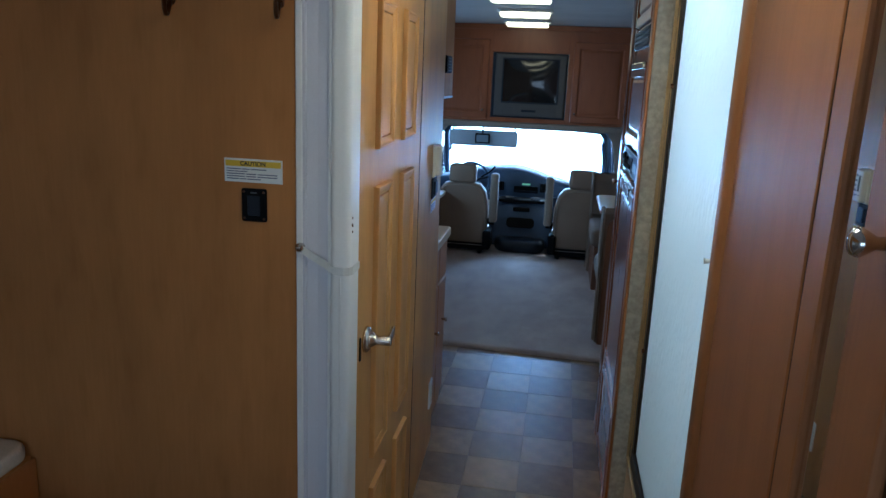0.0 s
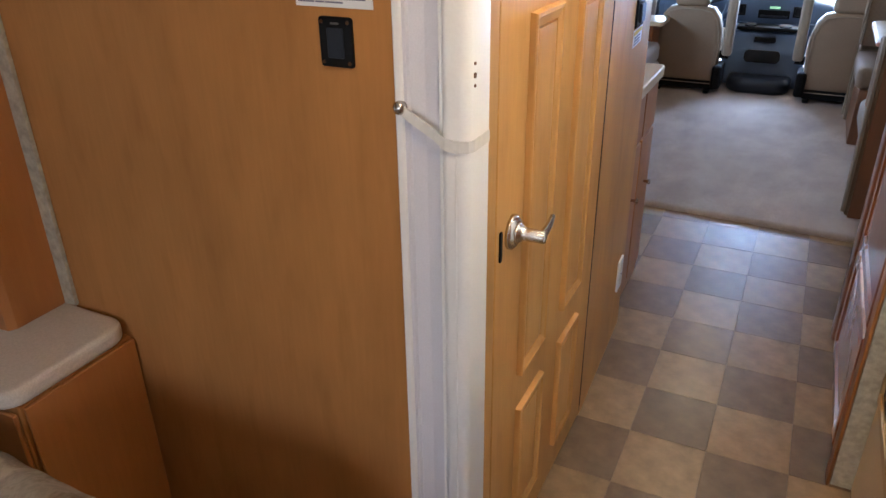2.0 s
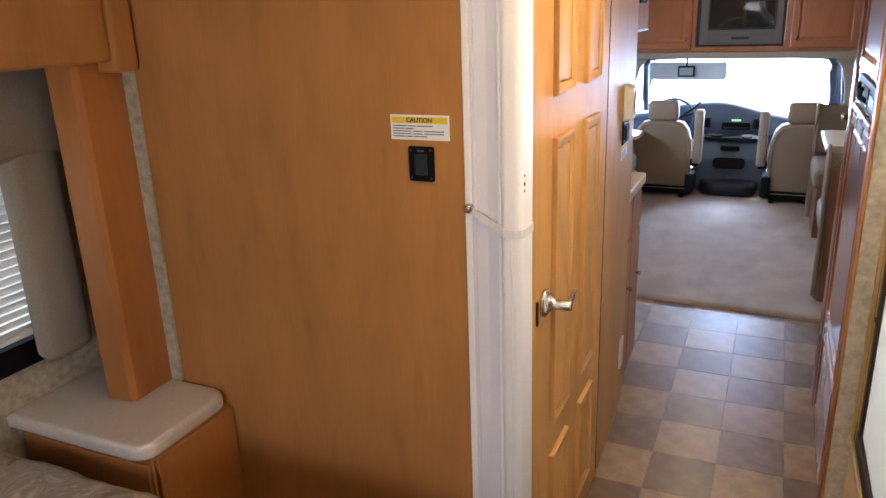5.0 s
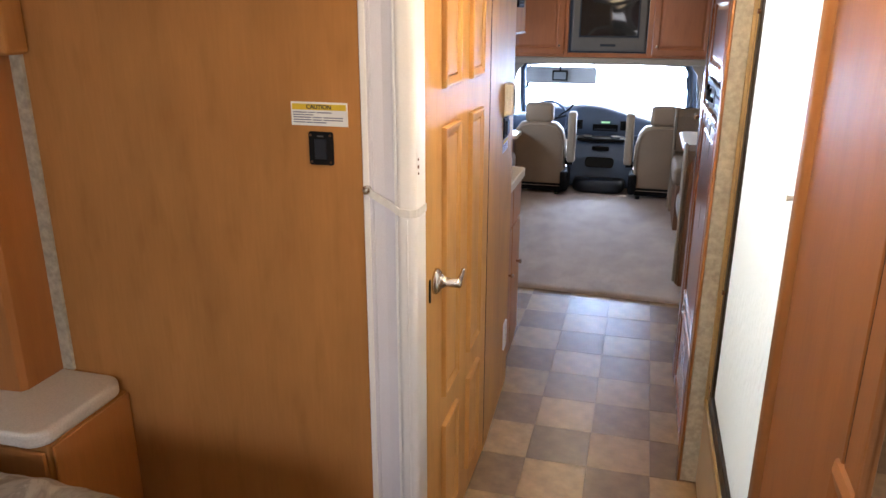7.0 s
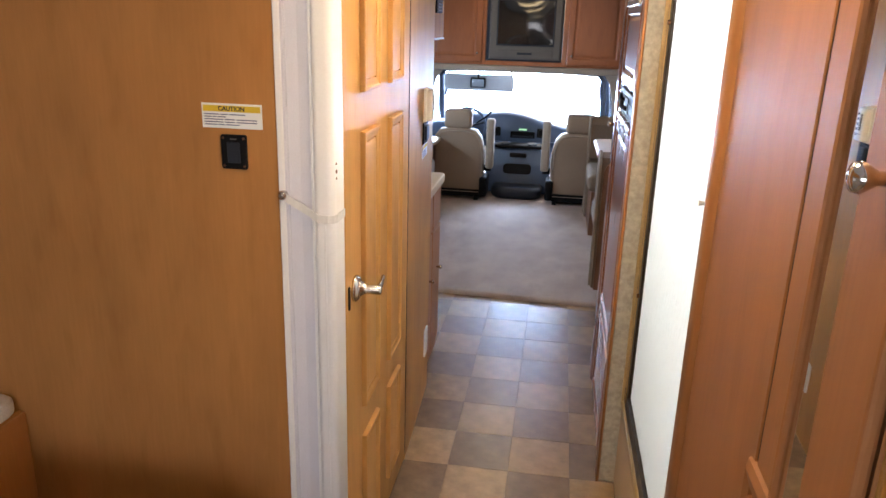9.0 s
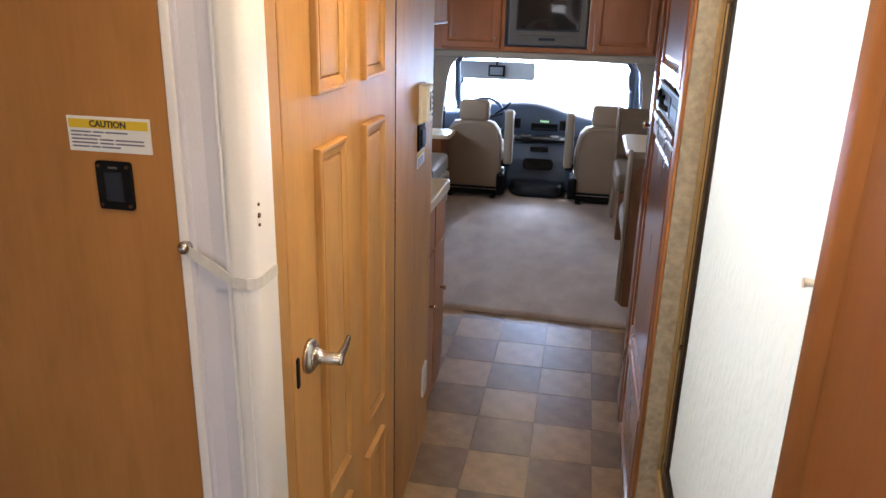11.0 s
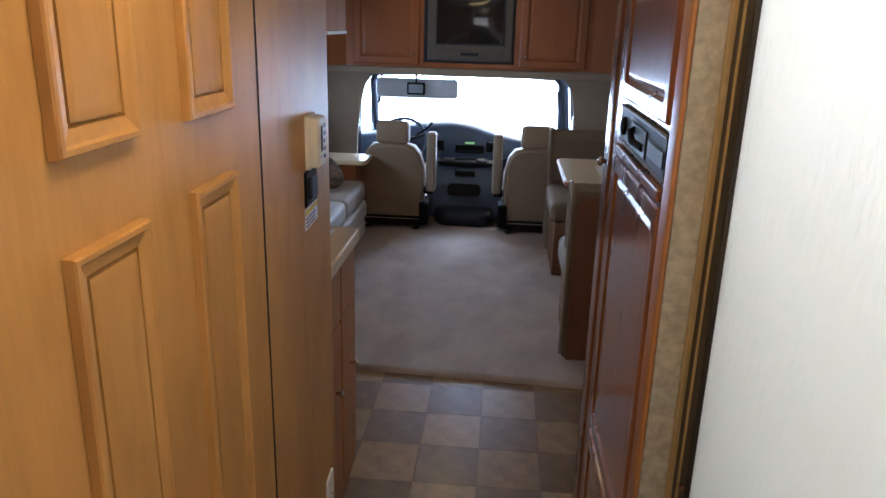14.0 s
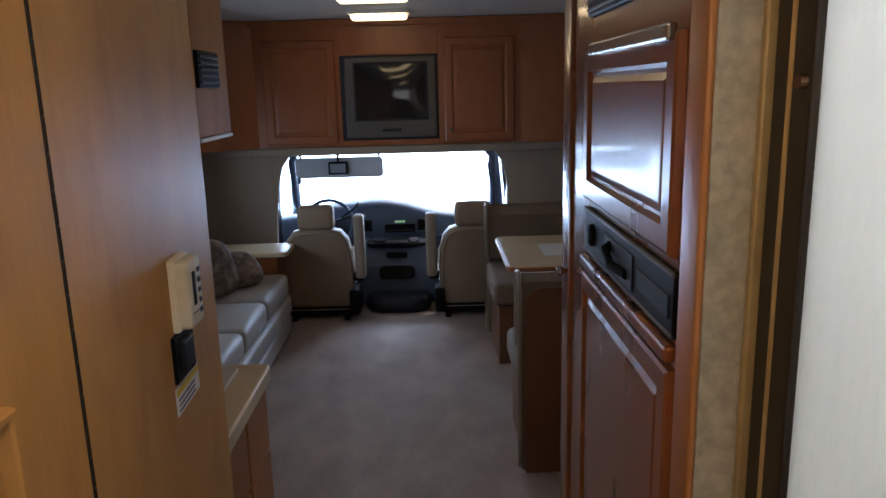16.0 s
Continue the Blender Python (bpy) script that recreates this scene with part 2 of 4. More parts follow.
def part(name, bm, material, parent=None, label="", smooth=False):
    bmesh.ops.recalc_face_normals(bm, faces=bm.faces[:])
    base = ORIGIN.get(parent, Vector((0, 0, 0)))
    bmesh.ops.translate(bm, verts=bm.verts[:], vec=-base)
    me = bpy.data.meshes.new(name)
    if smooth:
        for f in bm.faces:
            f.smooth = True
    bm.to_mesh(me)
    bm.free()
    me.materials.append(material)
    ob = new(name, me)
    if parent:
        ob.parent = parent
        ORIGIN[ob] = base
    return tagged(ob, label)


def solo(name, bm, material, label, category, kind="", group="", smooth=False):
    """A thing of one mesh, with its origin at the middle of its base."""
    vs = [v.co for v in bm.verts]
    lo = Vector([min(v[i] for v in vs) for i in range(3)])
    hi = Vector([max(v[i] for v in vs) for i in range(3)])
    at = Vector(((lo.x + hi.x) / 2, (lo.y + hi.y) / 2, lo.z))
    bmesh.ops.translate(bm, verts=bm.verts[:], vec=-at)
    ob = part(name, bm, material, None, label, smooth)
    ob.location = at
    ORIGIN[ob] = at
    return tagged(ob, "", category, group, kind)


def box(x0, x1, y0, y1, z0, z1, bev=0.003, seg=1, into=None):
    bm = bmesh.new()
    r = bmesh.ops.create_cube(bm, size=1)
    bmesh.ops.scale(bm, verts=r["verts"], vec=(abs(x1 - x0), abs(y1 - y0), abs(z1 - z0)))
    bmesh.ops.translate(bm, verts=r["verts"], vec=((x0 + x1) / 2, (y0 + y1) / 2, (z0 + z1) / 2))
    b = min(bev, 0.45 * min(abs(x1 - x0), abs(y1 - y0), abs(z1 - z0)))
    if b > 0:
        bmesh.ops.bevel(bm, geom=bm.edges[:], offset=b, segments=seg, profile=0.5, affect='EDGES', clamp_overlap=True)
    return join(into, bm)


def join(into, bm):
    if into is None:
        return bm
    tmp = bpy.data.meshes.new("tmp")
    bm.to_mesh(tmp)
    bm.free()
    into.from_mesh(tmp)
    bpy.data.meshes.remove(tmp)
    return into


def slab(outline, z0, z1, bev=0.004, seg=2, into=None, swap=None):
    """A flat outline given depth, with eased edges. swap maps the built (x, y, z) to another plane."""
    bm = bmesh.new()
    f = bm.faces.new([bm.verts.new((x, y, z0)) for x, y in outline])
    g = bmesh.ops.extrude_face_region(bm, geom=[f])
    top = [e for e in g["geom"] if isinstance(e, bmesh.types.BMVert)]
    bmesh.ops.translate(bm, verts=top, vec=(0, 0, z1 - z0))
    if bev:
        rim = [e for e in bm.edges if abs(e.verts[0].co.z - e.verts[1].co.z) < 1e-6]
        bmesh.ops.bevel(bm, geom=rim, offset=bev, segments=seg, profile=0.5, affect='EDGES', clamp_overlap=True)
    if swap:
        for v in bm.verts:
            v.co = Vector(swap(*v.co))
    return join(into, bm)


def rounded(x0, x1, y0, y1, r, n=6, corners=(1, 1, 1, 1)):
    """A rectangle outline whose corners (from x0 y0, round) may be rounded."""
    pts = []
    for k, (cx, cy, a0) in enumerate(((x0 + r, y0 + r, 180), (x1 - r, y0 + r, 270), (x1 - r, y1 - r, 0), (x0 + r, y1 - r, 90))):
        if not corners[k]:
            pts.append(((x0, x1, x1, x0)[k], (y0, y0, y1, y1)[k]))
            continue
        for i in range(n + 1):
            a = math.radians(a0 + 90 * i / n)
            pts.append((cx + r * math.cos(a), cy + r * math.sin(a)))
    return pts


def tube(points, r, seg=10, into=None, caps=True):
    """A round rod along points; r is one radius or one for each point."""
    bm = bmesh.new()
    pts = [Vector(p) for p in points]
    rs = r if isinstance(r, (list, tuple)) else [r] * len(pts)
    rings = []
    for i, p in enumerate(pts):
        d = (pts[min(i + 1, len(pts) - 1)] - pts[max(i - 1, 0)]).normalized()
        q = d.to_track_quat('Z', 'Y')
        rings.append([bm.verts.new(p + q @ Vector((rs[i] * math.cos(2 * math.pi * k / seg), rs[i] * math.sin(2 * math.pi * k / seg), 0))) for k in range(seg)])
    for a, b in zip(rings, rings[1:]):
        for k in range(seg):
            bm.faces.new((a[k], a[(k + 1) % seg], b[(k + 1) % seg], b[k]))
    if caps:
        bm.faces.new(rings[0])
        bm.faces.new(rings[-1])
    return join(into, bm)


def ribbon(points, width, thick, into=None):
    """A flat band that runs along points in plan, standing upright."""
    bm = bmesh.new()
    pts = [Vector(p) for p in points]
    rings = []
    for i, p in enumerate(pts):
        d = pts[min(i + 1, len(pts) - 1)] - pts[max(i - 1, 0)]
        n = Vector((d.y, -d.x, 0)).normalized() * thick
        rings.append([bm.verts.new(q) for q in (p + Vector((0, 0, -width)), p + n + Vector((0, 0, -width)), p + n + Vector((0, 0, width)), p + Vector((0, 0, width)))])
    for a, b in zip(rings, rings[1:]):
        for k in range(4):
            bm.faces.new((a[k], a[(k + 1) % 4], b[(k + 1) % 4], b[k]))
    bm.faces.new(rings[0])
    bm.faces.new(rings[-1])
    return join(into, bm)


def bead(u0, u1, v0, v1, profile, place, into=None):
    """Nested rectangles (inset, height) that make a moulded panel; place maps (u, v, height) to the world."""
    bm = bmesh.new()
    loops = []
    for inset, h in profile:
        loops.append([bm.verts.new(place(u, v, h)) for u, v in ((u0 + inset, v0 + inset), (u1 - inset, v0 + inset), (u1 - inset, v1 - inset), (u0 + inset, v1 - inset))])
    for a, b in zip(loops, loops[1:]):
        for k in range(4):
            bm.faces.new((a[k], a[(k + 1) % 4], b[(k + 1) % 4], b[k]))
    bm.faces.new(loops[-1])
    return join(into, bm)


def text(name, body, size, material, parent, m):
    """Lettering as a flat mesh laid at the pose m."""
    c = bpy.data.curves.new(name, 'FONT')
    c.body, c.size, c.align_x, c.align_y, c.extrude = body, size, 'CENTER', 'CENTER', 0.0002
    c.offset = size * 0.03
    tmp = bpy.data.objects.new("tmp", c)
    scene.collection.objects.link(tmp)
    dg = bpy.context.evaluated_depsgraph_get()
    me = bpy.data.meshes.new_from_object(tmp.evaluated_get(dg))
    bpy.data.objects.remove(tmp)
    bm = bmesh.new()
    bm.from_mesh(me)
    bpy.data.meshes.remove(me)
    bmesh.ops.transform(bm, verts=bm.verts[:], matrix=m)
    return part(name, bm, material, parent)


def structure(name, bm, material, label, smooth=False):
    ob = part(name, bm, material, None, label, smooth)
    return tagged(ob, "", "", "", "structure")


WALL_L, WALL_R, REAR, CEIL, BULK = -1.25, 1.45, -2.6, 2.04, 5.24
BED_L = -1.205
random.seed(4)

# ---- structure: floor, walls, ceiling ----
floor = structure("floor", box(WALL_L, WALL_R, REAR, 6.9, -0.06, -0.004, 0), GROUT, "stone-print vinyl tile floor of the motorhome")
structure("ceiling", box(WALL_L - 0.2, WALL_R + 0.2, REAR - 0.1, 0.1, CEIL, CEIL + 0.06, 0, into=box(WALL_L - 0.2, 0.9, 0.1, 5.9, CEIL, CEIL + 0.06, 0, into=box(0.9, WALL_R + 0.2, 0.85, 5.9, CEIL, CEIL + 0.06, 0))), HEADLINER, "off-white padded vinyl ceiling")


def wall_with_opening(x0, x1, y0, y1, z0, z1, a0, a1, b0, b1):
    """A wall that runs along y, with one opening from a0 to a1 and b0 to b1 high."""
    bm = box(x0, x1, y0, a0, z0, z1, 0)
    box(x0, x1, a1, y1, z0, z1, 0, into=bm)
    box(x0, x1, a0, a1, z0, b0, 0, into=bm)
    box(x0, x1, a0, a1, b1, z1, 0, into=bm)
    return bm


structure("wall_west_bedroom", wall_with_opening(WALL_L - 0.05, BED_L, REAR, 0.0, 0, CEIL, -1.22, -0.035, 0.80, 1.42), WALLPAPER, "mottled green-beige wallpapered bedroom side wall")
structure("wall_west_living", wall_with_opening(WALL_L - 0.05, WALL_L, 0.0, 5.6, 0, CEIL, 3.35, 4.45, 0.85, 1.30), TAUPE_WALL, "taupe living area side wall")
structure("wall_east_bedroom", box(WALL_R, WALL_R + 0.05, REAR, 2.1, 0, CEIL, 0), WALLPAPER, "mottled beige side wall")
structure("wall_east_living", wall_with_opening(WALL_R, WALL_R + 0.05, 2.1, 5.6, 0, CEIL, 2.25, 2.75, 1.05, 1.65), TAUPE_WALL, "taupe side wall with the entry")
rear = box(WALL_L, -0.6, REAR - 0.05, REAR, 0, CEIL, 0)
box(0.8, WALL_R, REAR - 0.05, REAR, 0, CEIL, 0, into=rear)
box(-0.6, 0.8, REAR - 0.05, REAR, 0, 0.9, 0, into=rear)
box(-0.6, 0.8, REAR - 0.05, REAR, 1.6, CEIL, 0, into=rear)
structure("wall_rear", rear, WALLPAPER, "mottled beige rear bedroom wall")

structure("wall_partition", box(WALL_L, -0.081, 0.0, 0.045, 0, CEIL, 0.002), MAPLE, "honey maple veneer partition wall of the bedroom")
structure("wall_bath_rear", box(-0.083, -0.012, 0.1, 0.15, 0, CEIL, 0), MAPLE, "maple jamb behind the folding door")
structure("wall_corridor", slab([(-0.06, 0.916), (-0.001, 0.916), (-0.025, 1.508), (-0.06, 1.508)], 0, CEIL, 0.0), DOORWOOD, "maple veneer corridor wall")
structure("wall_bath_front", box(WALL_L, -0.05, 1.465, 1.51, 0, CEIL, 0), MAPLE, "maple wall between bathroom and galley")
structure("door_header", box(-0.05, -0.004, 0.05, 0.915, 1.93, CEIL, 0.002), MAPLE, "maple panel above the bathroom door")
casing = slab(rounded(-0.012, 0.006, 0.078, 0.166, 0.006, 3), 0, 1.93, 0.001, 1)
box(-0.05, -0.008, 0.045, 0.178, 0, 1.93, 0.001, into=casing)
structure("door_casing", casing, DOORWOOD, "honey maple door casing")

# front bulkhead: opening to the cab
bulk = box(WALL_L, -0.705, BULK, BULK + 0.05, 0, 1.20, 0)
box(0.95, WALL_R, BULK, BULK + 0.05, 0, 1.20, 0, into=bulk)
structure("wall_front", bulk, TAUPE_WALL, "taupe padded bulkhead beside the cab opening")
structure("trim_bulkhead", box(-1.2, 1.4, BULK - 0.03, BULK + 0.5, 1.137, 1.192, 0.012, 2), TAUPE_WALL, "taupe fascia under the overhead cabinets")

# cab shell
cab = box(-0.98, -0.92, 5.28, 6.73, -0.3, 0.45, 0.01)
box(0.98, 1.04, 5.28, 6.73, -0.3, 0.45, 0.01, into=cab)
structure("wall_cab", cab, PLASTIC_GREY, "slate cab door panels")
cabceil = box(-0.9, 1.0, 5.68, 6.05, 1.155, 1.25, 0.02, 2)
structure("ceiling_cab", cabceil, TAUPE_WALL, "taupe cab headliner")
posts = box(-0.98, -0.93, 5.25, 5.39, 0.4, 1.2, 0.02, 2)
box(1.0, 1.05, 5.25, 5.39, 0.4, 1.2, 0.02, 2, into=posts)
structure("trim_cab_pillar", posts, PLASTIC_GREY, "slate windscreen pillars")

jambs = slab([(-0.7065, 0.40), (-0.695, 0.70), (-0.67, 0.93), (-0.635, 1.06), (-0.58, 1.135), (-0.50, 1.17), (-0.50, 1.195), (-0.72, 1.195), (-0.72, 0.40)], BULK + 0.004, BULK + 0.03, 0.004, 2, swap=lambda a, b, c: (a, c, b))
slab([(0.9515, 0.40), (0.945, 0.70), (0.925, 0.93), (0.895, 1.06), (0.845, 1.135), (0.77, 1.17), (0.77, 1.195), (0.97, 1.195), (0.97, 0.40)], BULK + 0.004, BULK + 0.03, 0.004, 2, into=jambs, swap=lambda a, b, c: (a, c, b))
structure("trim_cab_jamb", jambs, TAUPE_WALL, "taupe tapering jambs of the cab opening")

ground = structure("ground", box(-400, 400, -400, 400, -1.0, -0.9, 0), CONCRETE, "pale concrete lot outside")

# ---- carpet ----
cp = bmesh.new()
nx, ny = 60, 80
X0, X1, Y0, Y1 = -1.24, 1.44, 2.658, 6.4
grid = []
for j in range(ny + 1):
    row = []
    for i in range(nx + 1):
        s = (j / ny) ** 1.6
        x, y = X0 + (X1 - X0) * i / nx, Y0 + (Y1 - Y0) * s
        d = y - Y0
        z = 0.022 * min(1, math.sqrt(max(0, 1 - (1 - min(d, 0.03) / 0.03) ** 2)))
        z += 0.003 * noise_lib.noise(Vector((x * 3, y * 3, 0)))
        yy = y - 0.05 * x * max(0, 1 - d) + 0.004 * noise_lib.noise(Vector((x * 9, 0, 3))) * max(0, 1 - d * 4)
        row.append(cp.verts.new((x, yy, max(z, 0.001) if j else -0.003)))
    grid.append(row)
for j in range(ny):
    for i in range(nx):
        cp.faces.new((grid[j][i], grid[j][i + 1], grid[j + 1][i + 1], grid[j + 1][i]))
structure("floor_carpet", cp, CARPET, "beige loop carpet of the living area", True)

# ---- bathroom door ----
PANEL = [(0, -0.002), (0.001, 0.009), (0.003, 0.0115), (0.009, 0.0115), (0.012, 0.0085), (0.020, 0.0065), (0.0265, 0.005), (0.0275, -0.002), (0.0305, -0.002), (0.0315, 0.005), (0.042, 0.006)]
door = thing("door_1", (-0.01, 0.55, 0), "closed honey maple six-panel bathroom door with nickel lever", "door", kind="structure")
part("door_leaf", box(-0.036, 0.0, 0.180, 0.908, 0.012, 1.92, 0.004, 2), DOORWOOD, door)
for u0, u1 in ((0.316, 0.476), (0.606, 0.765)):
    for v0, v1 in ((1.394, 1.752), (0.553, 1.300), (0.128, 0.462)):
        part("door_panel", bead(u0, u1, v0, v1, PANEL, lambda u, v, h: (h + 0.0025, u, v)), DOORWOOD, door)
hinge = box(-0.006, -0.001, 0.9090, 0.9150, 0.02, 1.92, 0.001)
part("piano_hinge", hinge, FRAME_DARK, door, "dark bronze piano hinge")
for k in range(48):
    z = 0.04 + k * 0.039
    part("knuckle", tube([(-0.0005, 0.912, z), (-0.0005, 0.912, z + 0.0365)], 0.0014, 6), FRAME_DARK, door)
handle = part("rosette", tube([(0.0, 0.258, 0.918), (0.006, 0.258, 0.918), (0.012, 0.258, 0.918), (0.016, 0.258, 0.918)], [0.034, 0.034, 0.027, 0.014], 20), NICKEL, door, "brushed nickel rosette", True)
part("neck", tube([(0.012, 0.258, 0.918), (0.018, 0.258, 0.918), (0.026, 0.258, 0.918), (0.034, 0.258, 0.918), (0.064, 0.258, 0.918), (0.067, 0.258, 0.918)], [0.024, 0.018, 0.0135, 0.0125, 0.0120, 0.0105], 18), NICKEL, handle, "brushed nickel neck", True)
part("lever", slab([(0.254, 0.908), (0.270, 0.907), (0.295, 0.908), (0.320, 0.914), (0.336, 0.924), (0.338, 0.930), (0.333, 0.933), (0.310, 0.929), (0.285, 0.928), (0.262, 0.930), (0.254, 0.926)], 0, 0.009, 0.003, 2, swap=lambda a, b, c: (0.0545 + c - (a - 0.262) * 0.06, a, b)), NICKEL, handle, "brushed nickel lever", True)
part("keyhole_plate", slab(rounded(0.194, 0.207, 0.880, 0.942, 0.006, 4), 0, 0.003, 0.001, 1, swap=lambda a, b, c: (c + 0.0005, a, b)), PLASTIC_BLACK, door, "dark latch slot")

# ---- folding accordion door, strapped open ----
fold = thing("folding_door", (-0.03, 0.05, 0), "white pleated vinyl folding door strapped back against the jamb", "door")
part("pleat", slab([(-0.083, 0.05), (-0.083, -0.003), (-0.066, -0.003), (-0.063, 0.002), (-0.040, 0.004), (-0.018, 0.001), (-0.013, 0.006), (-0.013, 0.05)], 0.02, CEIL - 0.03, 0.0), PLEAT_FABRIC, fold, "pale lavender-white pleated vinyl")
part("edge_strip", slab(rounded(-0.086, -0.071, -0.006, 0.02, 0.004, 3), 0.02, CEIL - 0.03, 0.001, 1), WHITE_VINYL, fold, "white vinyl edge strip")
part("lead_post", slab(rounded(-0.010, 0.034, -0.015, 0.07, 0.014, 6), 0.012, CEIL - 0.03, 0.001, 1), WHITE_VINYL, fold, "white lead post of the folding door", True)
part("post_lip", slab(rounded(-0.0155, -0.009, -0.006, 0.03, 0.002, 3), 0.012, CEIL - 0.03, 0.0), WHITE_VINYL, fold)
part("lower_guide", slab(rounded(0.012, 0.0165, -0.017, 0.0, 0.002, 2), 0.012, 1.155, 0.0), WHITE_VINYL, fold)
for dz in (0, 0.016, -0.014):
    part("screw", tube([(0.033, 0.006, 1.265 + dz), (0.0355, 0.006, 1.265 + dz)], 0.004 if dz == 0 else 0.0025, 8), BRONZE, fold)
strap = thing("strap", (-0.03, -0.01, 1.17), "clear vinyl strap with a chrome snap round the folding door", "strap")
sp = [(-0.076, -0.010, 1.212), (-0.05, -0.011, 1.197), (-0.02, -0.013, 1.182), (0.000, -0.018, 1.170), (0.022, -0.0185, 1.169), (0.033, -0.013, 1.169), (0.037, -0.003, 1.169), (0.037, 0.05, 1.169)]
band = ribbon(sp, 0.0085, 0.002)
part("band", band, plain("clear_vinyl_strap", (0.74, 0.73, 0.70), 0.3, bumpy=0.0), strap)
part("snap", tube([(-0.076, -0.002, 1.212), (-0.076, -0.012, 1.212), (-0.076, -0.016, 1.212), (-0.076, -0.018, 1.212)], [0.010, 0.010, 0.007, 0.002], 14), NICKEL, strap, "chrome snap", True)

# ---- partition fittings ----
sticker = thing("caution_label", (-0.18, -0.001, 1.3435), "white caution label with a yellow band on the maple wall", "label")
part("sheet", box(-0.244, -0.116, -0.0016, 0.0004, 1.3425, 1.3920, 0), PAPER, sticker)
part("band", box(-0.241, -0.119, -0.0024, -0.0014, 1.3755, 1.388, 0), YELLOW, sticker, "yellow heading band")
text("heading", "CAUTION", 0.0125, INK_DARK, sticker, pose(-0.18, -0.0028, 1.3817, 90, 0, 0))
for k, w in enumerate((0.088, 0.046, 0.112, 0.112, 0.075)):
    for a, b in ((0.0, 0.36), (0.39, 0.58), (0.61, 1.0)):
        part("text_line", box(-0.239 + w * a, -0.239 + w * b, -0.0022, -0.0014, 1.3692 - k * 0.0052, 1.3714 - k * 0.0052, 0), INK, sticker)
plate = thing("socket_plate", (-0.178, -0.002, 1.2605), "black screwed socket plate on the maple wall", "socket")
part("cover", slab(rounded(-0.206, -0.150, 1.2595, 1.3305, 0.005, 4), 0, 0.006, 0.002, 2, swap=lambda a, b, c: (a, -c, b)), PLASTIC_BLACK, plate)
part("insert", box(-0.192, -0.164, -0.0085, -0.005, 1.2725, 1.3155, 0.002), PLASTIC_DARK, plate)
part("print", box(-0.185, -0.171, -0.0066, -0.0058, 1.32, 1.323, 0), SILVER, plate)
for sx in (-0.200, -0.156):
    for sz in (1.2665, 1.3235):
        part("screw", tube([(sx, -0.005, sz), (sx, -0.0075, sz)], 0.0028, 8), BRONZE, plate)


def coat_hook(x):
    h = thing("coat_hook", (x, -0.002, 1.67), "dark bronze coat hook on the maple wall", "hook", "coat hooks on the partition")
    part("plate", slab(rounded(x - 0.010, x + 0.010, 1.695, 1.76, 0.008, 4), 0, 0.005, 0.002, 2, swap=lambda a, b, c: (a, -c, b)), BRONZE, h)
    part("prong", tube([(x, -0.004, 1.705), (x, -0.012, 1.688), (x + 0.003, -0.022, 1.677), (x + 0.006, -0.034, 1.676), (x + 0.008, -0.042, 1.686), (x + 0.009, -0.044, 1.702), (x + 0.009, -0.043, 1.708)], [0.0055, 0.005, 0.0045, 0.0045, 0.0045, 0.005, 0.006], 10), BRONZE, h, smooth=True)
    part("upper_prong", tube([(x, -0.004, 1.745), (x, -0.02, 1.755), (x, -0.03, 1.772), (x, -0.032, 1.785)], [0.005, 0.0045, 0.0045, 0.006], 10), BRONZE, h, smooth=True)
    return h


coat_hook(-0.350)
coat_hook(-0.118)

# corridor controls
thermo = thing("thermostat", (-0.014, 1.28, 1.21), "cream wall control panel with dark display on the corridor wall", "thermostat")
part("case", box(-0.024, 0.016, 1.250, 1.316, 1.208, 1.320, 0.008, 3), PLASTIC_CREAM, thermo)
part("back_plate", box(-0.026, -0.004, 1.246, 1.320, 1.204, 1.324, 0.004, 2), PLASTIC_CREAM, thermo)
part("cover_line", box(0.0155, 0.0167, 1.258, 1.308, 1.232, 1.2335, 0), PLASTIC_GREY, thermo)
part("display", box(0.015, 0.0172, 1.268, 1.281, 1.244, 1.300, 0.001), PLASTIC_BLACK, thermo)
for k in range(5):
    part("button", box(0.015, 0.0185, 1.293, 1.303, 1.226 + k * 0.017, 1.235 + k * 0.017, 0.002), PLASTIC_GREY, thermo)
sw = thing("switch_panel", (-0.014, 1.27, 1.12), "black rocker switch panel under the wall control", "switch")
part("plate", box(-0.024, -0.008, 1.226, 1.318, 1.124, 1.203, 0.003), PLASTIC_BLACK, sw)
part("rocker", box(-0.010, 0.000, 1.245, 1.298, 1.138, 1.190, 0.006, 2), PLASTIC_DARK, sw)


def on_corridor(a, b, c):
    """A point a along, b up and c proud of the slightly splayed corridor wall."""
    return (c - 0.001 - 0.0405 * (a - 0.916), a, b)


tag2 = thing("warning_label", (-0.016, 1.28, 1.072), "small white and yellow label on the corridor wall", "label")
part("sheet", slab([(1.222, 1.072), (1.348, 1.072), (1.348, 1.118), (1.222, 1.118)], 0, 0.002, 0, swap=on_corridor), PAPER, tag2)
part("band", slab([(1.224, 1.105), (1.346, 1.105), (1.346, 1.116), (1.224, 1.116)], 0.002, 0.0028, 0, swap=on_corridor), YELLOW, tag2)
for k in range(3):
    part("text_line", slab([(1.230, 1.077 + k * 0.009), (1.32, 1.077 + k * 0.009), (1.32, 1.081 + k * 0.009), (1.230, 1.081 + k * 0.009)], 0.002, 0.0028, 0, swap=on_corridor), INK, tag2)
outlet = thing("wall_outlet", (-0.02, 1.42, 0.19), "white wall outlet low on the corridor wall", "outlet")
part("plate", slab(rounded(1.376, 1.452, 0.196, 0.314, 0.006, 3), 0, 0.007, 0.002, 2, swap=on_corridor), PAPER, outlet)
